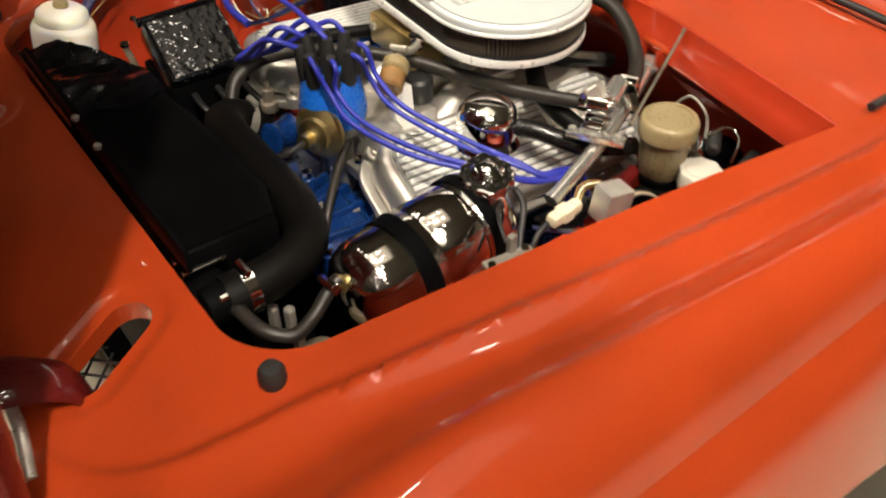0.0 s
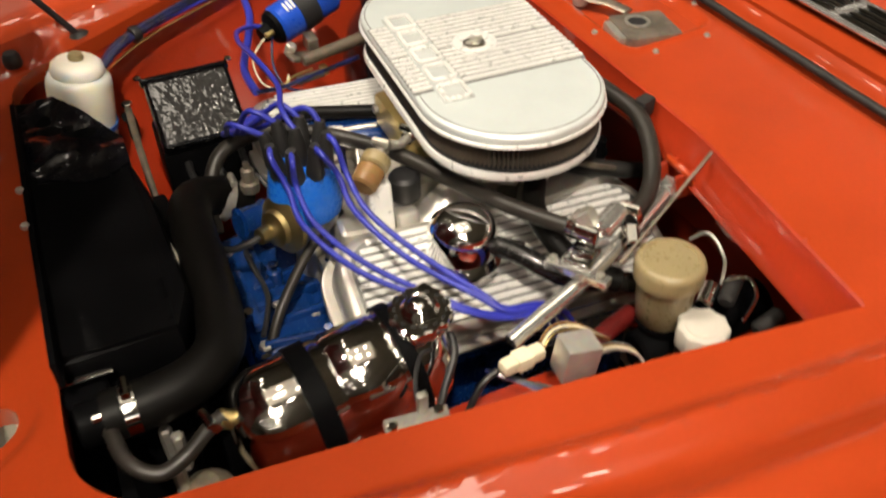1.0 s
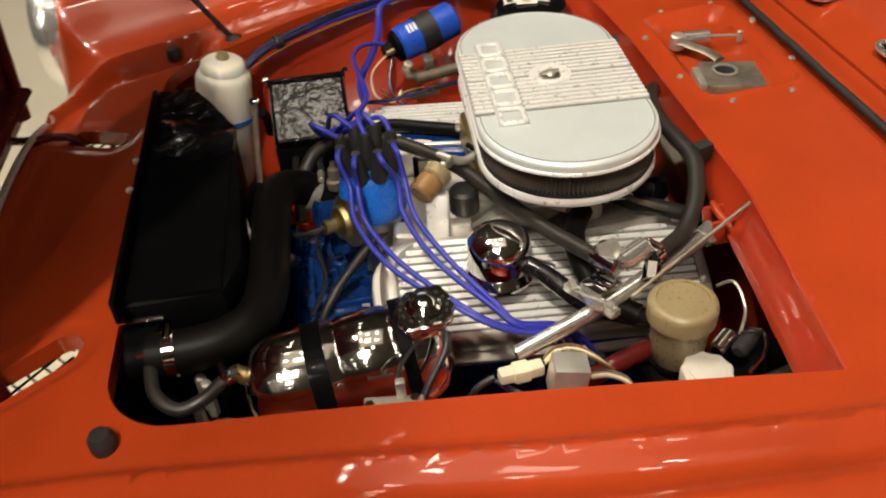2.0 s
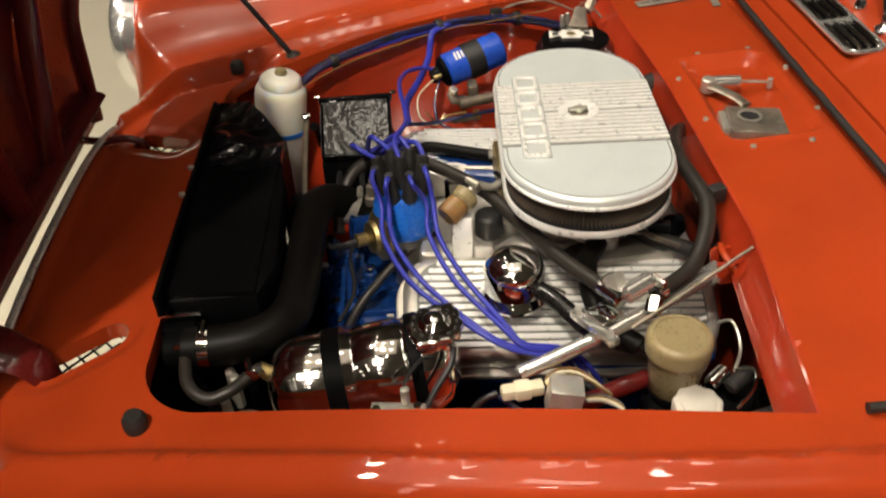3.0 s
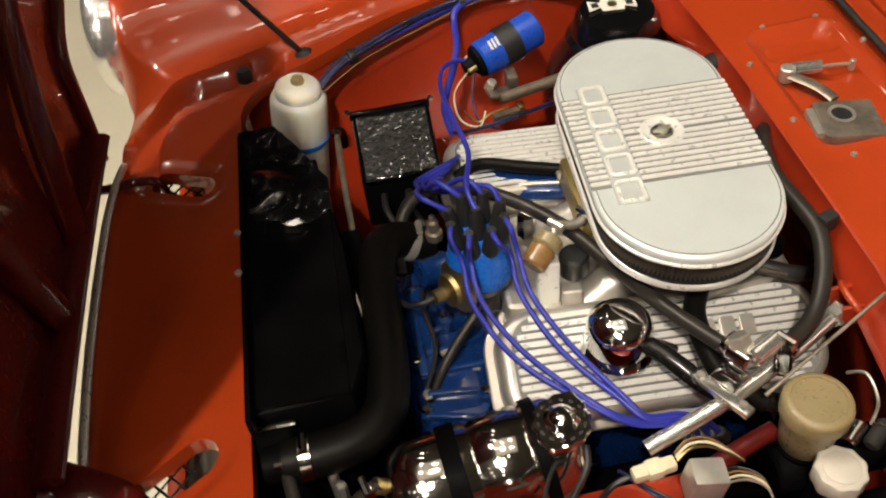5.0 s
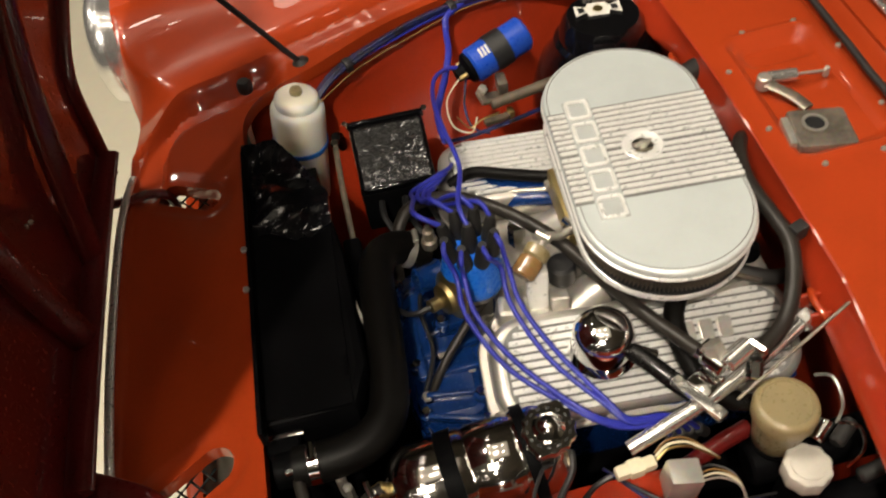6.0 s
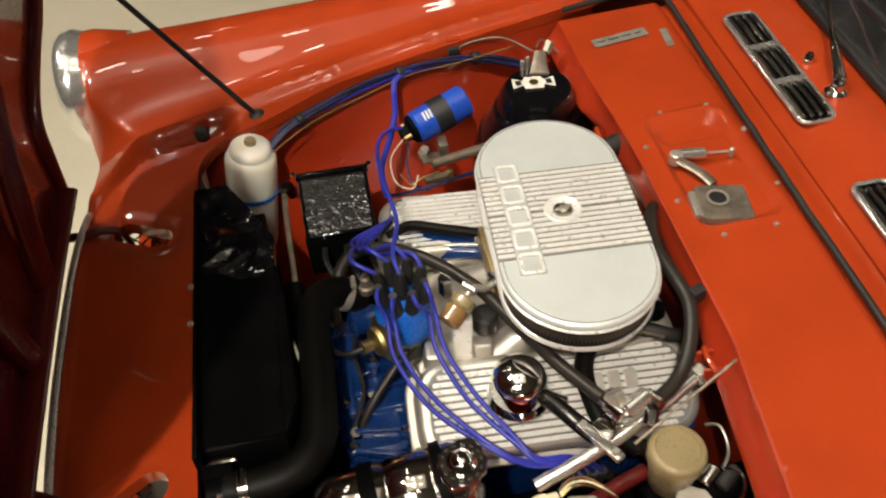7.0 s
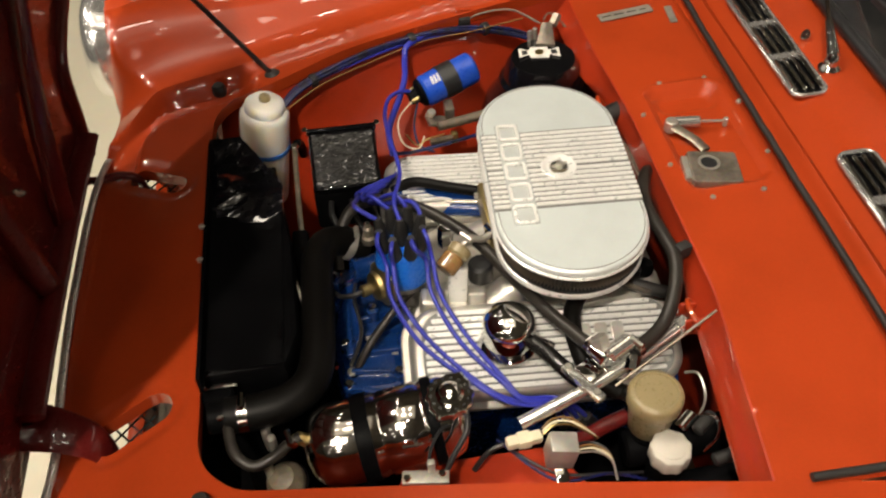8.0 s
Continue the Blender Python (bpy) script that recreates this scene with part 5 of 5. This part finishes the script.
part("cradle", tube([(-0.39, 0.34, 0.70), (-0.385, 0.36, 0.68), (-0.385, 0.38, 0.64)], 0.008, 8), BLACK, bottle)

# black control box
boxt = thing("control_box", (-0.306, 0.22, 0.70), "glossy black crinkle-finished control box", "control box")
tilt = pose(-0.306, 0.205, 0.762, 34, 0, 0)
part("cover", prism(rounded(0.056, 0.050, 0.008), -0.03, 0.014, 0.006, tilt), CRINKLE, boxt)
part("rear_edge", box((-0.306, 0.250, 0.793), (0.118, 0.010, 0.012), 0.004), GLOSS_BLACK, boxt)
part("base", box((-0.306, 0.215, 0.69), (0.115, 0.10, 0.08), 0.006), BLACK, boxt)
for x in (-0.366, -0.246):
    bolt((x, 0.249, 0.800), 0.005, 0.004, CHROME, boxt)
for dx in (-0.03, 0.005, 0.04):
    part("terminal_wire", tube([(-0.306 + dx, 0.16, 0.715), (-0.306 + dx, 0.13, 0.71), (-0.29 + dx, 0.10, 0.69)], 0.005, 8), TRIM, boxt)

# ---- heater pipes, valve and brackets ----
h1 = thing("heater_hose", (0.13, -0.17, 0.80), "black rubber heater hose curving to the bulkhead", "hose", "heater hoses")
part("hose", tube([(0.175, 0.045, 0.800), (0.148, 0.028, 0.826), (0.126, -0.020, 0.836), (0.118, -0.065, 0.840), (0.123, -0.115, 0.840), (0.127, -0.160, 0.836), (0.112, -0.208, 0.822), (0.085, -0.247, 0.806), (0.045, -0.274, 0.802)], 0.0096, 16), HEATER_HOSE, h1)
clamp((0.042, -0.274, 0.802), (0.8, 0.5, 0.1), 0.0116, 0.010, h1, CHROME)
part("p_clip", box((0.140, -0.150, 0.840), (0.022, 0.016, 0.022), 0.004, pose(0, 0, 0, 0, 0, 20)), RUBBER, h1)
h2 = thing("heater_hose", (-0.1, -0.1, 0.78), "black rubber heater hose running under the air cleaner", "hose", "heater hoses")
part("hose", tube([(-0.335, 0.02, 0.70), (-0.328, 0.055, 0.735), (-0.302, 0.083, 0.768), (-0.25, 0.075, 0.787), (-0.19, 0.03, 0.795), (-0.13, -0.04, 0.795), (-0.09, -0.115, 0.792), (-0.055, -0.185, 0.792), (-0.02, -0.245, 0.795), (-0.004, -0.268, 0.797)], 0.0090, 16), HEATER_HOSE, h2)
clamp((-0.012, -0.256, 0.796), (0.5, -0.8, 0), 0.0095, 0.010, h2, CHROME)
h3 = single("heater_hose", tube([(0.0, -0.155, 0.785), (-0.02, -0.19, 0.778), (-0.022, -0.235, 0.768), (-0.012, -0.275, 0.758), (0.02, -0.30, 0.745)], 0.0125, 14), HOSE, "black hose crossing the valve cover", "hose", "heater hoses")
valve = thing("heater_valve", (0.01, -0.275, 0.78), "bright metal heater valve with hose stubs", "valve")
part("valve_body", rod((0.002, -0.282, 0.805), (0.036, -0.266, 0.811), 0.0118, 0.003, 20), PIPE, valve)
part("bonnet_nut", rod((0.0, -0.272, 0.80), (-0.006, -0.258, 0.818), 0.013, 0.002, 6), STEEL, valve)
part("stub", rod((0.0, -0.285, 0.80), (-0.014, -0.262, 0.80), 0.011, 0.002, 14), CHROME, valve)
part("outlet_nut", rod((0.030, -0.300, 0.79), (0.038, -0.282, 0.80), 0.009, 0.002, 6), CHROME, valve)
brk = thing("valve_bracket", (-0.03, -0.30, 0.775), "chrome angle bracket carrying the heater valve", "bracket")
bm_m = along((-0.050, -0.268, 0.776), (-0.015, -0.332, 0.781))
part("angle", box((0, 0, 0), (0.0135, 0.009, 0.070), 0.0015, bm_m @ pose(0, 0, 0.0365)), PIPE, brk)
part("tab", box((-0.018, -0.284, 0.783), (0.030, 0.032, 0.005), 0.0015, pose(0, 0, 0, 0, 0, -60)), CHROME, brk)
for u in (0.008, 0.062):
    q = bm_m @ Vector((0, 0.005, u))
    bolt(q, 0.005, 0.004, STEEL, brk)
pipe = thing("water_pipe", (0, -0.28, 0.77), "chrome heater water pipe across the valve cover", "pipe")
part("pipe", tube([(-0.118, -0.322, 0.738), (-0.02, -0.298, 0.764), (0.048, -0.273, 0.781), (0.116, -0.241, 0.793)], 0.0090, 20), PIPE, pipe)
part("end_nut", rod((0.108, -0.245, 0.7915), (0.124, -0.237, 0.7945), 0.0135, 0.002, 6), PIPE, pipe)
rodt = single("throttle_rod", tube([(0.004, -0.318, 0.790), (0.07, -0.292, 0.815), (0.146, -0.262, 0.844)], 0.0021, 8), DULL_STEEL, "thin dull steel throttle rod", "rod")

# ---- brake and clutch reservoirs ----
r0 = Vector((0.051, -0.337, 0.711))
res = thing("brake_reservoir", tuple(r0), "aged translucent plastic brake fluid reservoir", "reservoir")
part("body", lathe([(0.022, 0.0), (0.026, 0.005), (0.029, 0.03), (0.0305, 0.062)], Matrix.Translation(r0), 36), AMBER_BODY, res)
part("lid", lathe([(0.033, 0.058), (0.0352, 0.060), (0.0358, 0.076), (0.034, 0.081), (0.031, 0.083), (0.0275, 0.0835), (0.0265, 0.0815), (0.0, 0.081)], Matrix.Translation(r0), 40), AMBER, res, "tan screw lid with a raised rim")
part("outlet_base", lathe([(0.018, -0.06), (0.02, -0.02), (0.027, 0.001)], Matrix.Translation(r0), 20), BLACK, res)
w0 = Vector((0.062, -0.388, 0.690))
clutch = thing("clutch_reservoir", tuple(w0), "small reservoir with a white ribbed screw cap", "reservoir")
part("body", lathe([(0.022, -0.05), (0.0235, -0.04), (0.0235, 0.03)], Matrix.Translation(w0), 24), BLACK, clutch)
oct_out = [((0.0258 + 0.0009 * math.cos(9 * a)) * math.cos(a), (0.0258 + 0.0009 * math.cos(9 * a)) * math.sin(a)) for a in (2 * math.pi * k / 90 for k in range(90))]
part("cap", prism(oct_out, 0.026, 0.052, 0.003, Matrix.Translation(w0)), AGED_WHITE, clutch, "white ribbed plastic cap")
part("cap_disc", lathe([(0.019, 0.0515), (0.019, 0.0535), (0.017, 0.0545), (0.0, 0.0545)], Matrix.Translation(w0), 28), AGED_WHITE, clutch)
mc = thing("master_cylinder", (0.11, -0.36, 0.68), "black brake master cylinder on the bulkhead", "master cylinder")
part("barrel", rod((0.02, -0.345, 0.675), (0.20, -0.345, 0.69), 0.026, 0.004, 24), BLACK, mc)
part("barrel", rod((0.03, -0.41, 0.665), (0.20, -0.41, 0.68), 0.022, 0.004, 24), BLACK, mc)
part("hose_end", rod((0.100, -0.372, 0.742), (0.128, -0.352, 0.746), 0.009, 0.003, 14), RUBBER, mc)
part("hose_end", rod((0.110, -0.41, 0.732), (0.145, -0.405, 0.738), 0.009, 0.003, 14), RUBBER, mc)
part("union", rod((0.082, -0.362, 0.738), (0.104, -0.346, 0.744), 0.009, 0.002, 12), CHROME, mc)
part("bleed_pipe", tube([(0.112, -0.352, 0.75), (0.122, -0.372, 0.768), (0.115, -0.395, 0.765), (0.10, -0.40, 0.742)], 0.0019, 8), CHROME, mc)
part("overflow_pipe", tube([(0.105, -0.30, 0.77), (0.115, -0.315, 0.785), (0.118, -0.34, 0.77), (0.112, -0.35, 0.745)], 0.0019, 8), STEEL, mc)
# red darkened in the colour for the shade down here
single("column_tube", tube([(0.03, -0.315, 0.708), (-0.01, -0.326, 0.704), (-0.07, -0.346, 0.694)], 0.0105, 16), SHADED_RED, "red tube below the reservoirs, darkened for shade", "tube")

relay = thing("relay", (-0.085, -0.385, 0.74), "square silver relay can with bundled wires", "relay")
part("can", box((-0.078, -0.376, 0.752), (0.036, 0.030, 0.042), 0.004, pose(0, 0, 0, 0, 8, -6)), ALU, relay)
part("tab", box((-0.082, -0.402, 0.736), (0.016, 0.018, 0.004), 0.001, pose(0, 0, 0, 20)), CHROME, relay)
for k in range(4):
    part("wire", tube([(-0.056, -0.374 + 0.006 * (k - 1.5), 0.752 - 0.004 * k), (-0.035, -0.372 + 0.007 * (k - 1.5), 0.748 - 0.004 * k), (-0.016, -0.392 + 0.004 * k, 0.738), (-0.012, -0.412, 0.722)], 0.0014, 8), (STEEL, CREAM, BROWN, TRIM)[k], relay)
conn = thing("connector_block", (-0.114, -0.338, 0.72), "cream plastic connector block on a wire", "connector")
part("shell", box((-0.118, -0.345, 0.736), (0.048, 0.015, 0.014), 0.004, pose(0, 0, 0, 0, 0, 6)), CREAM, conn)
part("collar", box((-0.118, -0.345, 0.736), (0.018, 0.0185, 0.0165), 0.003, pose(0, 0, 0, 0, 0, 6)), CREAM, conn)
part("tail", tube([(-0.146, -0.348, 0.737), (-0.165, -0.352, 0.73), (-0.185, -0.36, 0.705)], 0.0035, 8), TRIM, conn)
for k in range(3):
    part("wire", tube([(-0.092, -0.342 + 0.004 * k, 0.738), (-0.075, -0.334 + 0.005 * k, 0.742), (-0.05, -0.336 + 0.005 * k, 0.738), (-0.02, -0.35, 0.722)], 0.0016, 6), (BRASS, CREAM, BROWN)[k], conn)
for k in range(2):
    single("wire", tube([(-0.15, -0.33, 0.72), (-0.09, -0.39 - 0.01 * k, 0.725), (-0.02, -0.40, 0.72), (0.03, -0.395 - 0.01 * k, 0.70)], 0.0021, 8), LOOM if k else TRIM, "loose wire along the inner wing", "wire", "loose wires")

# ---- brake servo and far loom ----
s0 = Vector((0.062, 0.352, 0.640))
servo = thing("brake_servo", tuple(s0), "glossy black bell-shaped brake servo", "brake servo")
part("shell", lathe([(0.112, 0.0), (0.114, 0.01), (0.112, 0.05), (0.100, 0.095), (0.080, 0.125), (0.070, 0.140), (0.065, 0.170), (0.056, 0.183), (0.0, 0.187)], Matrix.Translation(s0), 44), GLOSS_BLACK, servo)
part("ridge", lathe([(0.070, 0.136), (0.077, 0.139), (0.070, 0.146)], Matrix.Translation(s0), 44), GLOSS_BLACK, servo)
badge = part("badge", prism([(-0.036, -0.014), (-0.018, -0.006), (-0.016, -0.016), (0.016, -0.016), (0.018, -0.006), (0.036, -0.014), (0.036, 0.014), (0.018, 0.007), (0.014, 0.016), (-0.014, 0.016), (-0.018, 0.007), (-0.036, 0.014)], 0.0, 0.0012, 0, pose(0.056, 0.360, 0.8275, 0, 0, -6)), PAPER, servo, "white printed label")
part("badge_mark", lathe([(0.008, 0.0014), (0.008, 0.002), (0.0, 0.0022)], pose(0.056, 0.360, 0.8275), 18), BRASS, badge)
for u in (-0.026, 0.026):
    part("badge_mark", box((0.056 + u, 0.360 - u * 0.1, 0.8292), (0.010, 0.012, 0.0006), 0.0), TRIM, badge)
part("valve_union", prism([(-0.017, -0.022), (0.017, -0.022), (0.010, 0.024), (-0.009, 0.024)], 0.0, 0.022, 0.004, pose(0.078, 0.405, 0.822, 25, 0, -14)), DULL_STEEL, servo, "dull cast valve union")
part("union_nut", rod((0.094, 0.424, 0.838), (0.106, 0.438, 0.852), 0.009, 0.002, 6), DULL_STEEL, servo)
part("bleed_stud", rod((0.050, 0.408, 0.815), (0.050, 0.412, 0.840), 0.0045, 0.001, 8), STEEL, servo)
part("bleed_stud", rod((0.060, 0.412, 0.815), (0.060, 0.416, 0.842), 0.0045, 0.001, 8), STEEL, servo)
part("brake_pipe", tube([(0.083, 0.445, 0.838), (0.10, 0.47, 0.835), (0.125, 0.46, 0.815), (0.15, 0.43, 0.78)], 0.0018, 8), DULL_STEEL, servo)
part("brake_pipe", tube([(0.075, 0.44, 0.835), (0.03, 0.495, 0.835), (-0.03, 0.505, 0.825), (-0.06, 0.50, 0.81)], 0.0018, 8), DULL_STEEL, servo)
part("hose_stub", rod((0.13, 0.19, 0.80), (0.17, 0.21, 0.81), 0.016, 0.003, 14), RUBBER, servo)

loom = thing("wiring_loom", (-0.2, 0.45, 0.78), "blue and black wiring loom taped along the far wing", "wiring loom")
for k in range(9):
    oy, oz = 0.0065 * math.cos(2.4 * k), 0.0055 * math.sin(2.4 * k)
    pts = [(-0.415, 0.348, 0.765), (-0.375, 0.384, 0.785), (-0.32, 0.412, 0.797), (-0.23, 0.444, 0.810), (-0.14, 0.466, 0.816), (-0.06, 0.476, 0.814), (0.02, 0.468, 0.806), (0.09, 0.445, 0.79)]
    pts = [(x, y + oy * (0.7 + 0.6 * math.sin(13 * x + 1.7 * k)), z + oz * (0.7 + 0.5 * math.cos(11 * x + 2.1 * k))) for x, y, z in pts]
    part("cable", tube(pts, 0.0024 if k in (2, 5) else 0.0036, 8, 8), LEAD if k in (2, 5, 7) else LOOM, loom)
part("tan_wire", tube([(-0.40, 0.345, 0.772), (-0.33, 0.392, 0.786), (-0.23, 0.425, 0.803), (-0.14, 0.455, 0.812), (-0.05, 0.462, 0.818), (0.05, 0.47, 0.83)], 0.0012, 6), BROWN, loom, "thin tan wire")
for x in (-0.345, -0.16, -0.02):
    y, z = table(x, [(-0.415, 0.348), (-0.375, 0.384), (-0.32, 0.412), (-0.23, 0.444), (-0.14, 0.466), (-0.06, 0.476), (0.1, 0.47)]), table(x, [(-0.415, 0.765), (-0.375, 0.785), (-0.32, 0.797), (-0.23, 0.810), (-0.14, 0.816), (0.1, 0.81)])
    part("tape", lathe([(0.0115, -0.006), (0.0122, -0.004), (0.0122, 0.004), (0.0115, 0.006)], along((x, y, z), (x + 0.05, y + 0.02, z + 0.003)), 12), TRIM, loom, "black tape band")
single("coil_wire", tube([(-0.14, 0.464, 0.816), (-0.17, 0.445, 0.812), (-0.178, 0.42, 0.80), (-0.184, 0.37, 0.797), (-0.200, 0.325, 0.785), (-0.225, 0.26, 0.775), (-0.225, 0.2, 0.77)], 0.0055, 10), LEAD, "blue cable dropping from the loom to the coil", "cable")
single("cross_cable", tube([(-0.225, 0.2, 0.77), (-0.19, 0.205, 0.765), (-0.13, 0.212, 0.77), (-0.07, 0.225, 0.772)], 0.0032, 10), LOOM, "blue cable lying behind the far valve cover", "cable")
clip = thing("bonnet_catch_clip", (-0.055, 0.512, 0.81), "red bracket with a black rubber buffer on the wing edge", "bracket")
part("bracket", box((-0.055, 0.512, 0.822), (0.030, 0.012, 0.03), 0.003), PAINT, clip)
part("buffer", box((-0.055, 0.500, 0.815), (0.022, 0.014, 0.020), 0.004), RUBBER, clip)

# ---- bonnet latch on the cowl ----
latch = thing("bonnet_latch", (0.23, 0.0, 0.84), "bare steel bonnet latch with a hooked lever", "latch")
lm = pose(0.235, -0.009, 0.842, 0, 2, -9)
part("plate", prism(rounded(0.037, 0.034, 0.006), 0.0, 0.014, 0.0025, lm), DULL_STEEL, latch)
part("striker_hole", lathe([(0.0125, 0.0142), (0.0125, 0.0150), (0.0, 0.0151)], lm @ pose(-0.008, 0.006, 0), 24), TRIM, latch, "dark round striker hole")
part("hole_rim", lathe([(0.0125, 0.0140), (0.016, 0.0145), (0.0165, 0.0165), (0.0125, 0.0165)], lm @ pose(-0.008, 0.006, 0), 24, ring=True), STEEL, latch)
part("side_lug", box((0, 0, 0), (0.016, 0.05, 0.012), 0.003, lm @ pose(-0.038, 0.0, 0.006)), STEEL, latch)
part("lever", tube([(0.234, 0.026, 0.858), (0.224, 0.052, 0.860), (0.203, 0.086, 0.859)], 0.0085, 8, 6, flat=0.35), DULL_STEEL, latch)
part("barrel", rod((0.206, 0.095, 0.860), (0.247, 0.089, 0.861), 0.0088, 0.002, 14), PIPE, latch, "bright round cable barrel")
part("pivot", rod((0.201, 0.090, 0.848), (0.201, 0.090, 0.869), 0.010, 0.002, 14), STEEL, latch)
part("pull_wire", rod((0.247, 0.089, 0.861), (0.288, 0.087, 0.858), 0.0022, 0, 8), STEEL, latch)
part("wire_stop", rod((0.288, 0.087, 0.848), (0.288, 0.087, 0.864), 0.004, 0.001, 8), STEEL, latch)
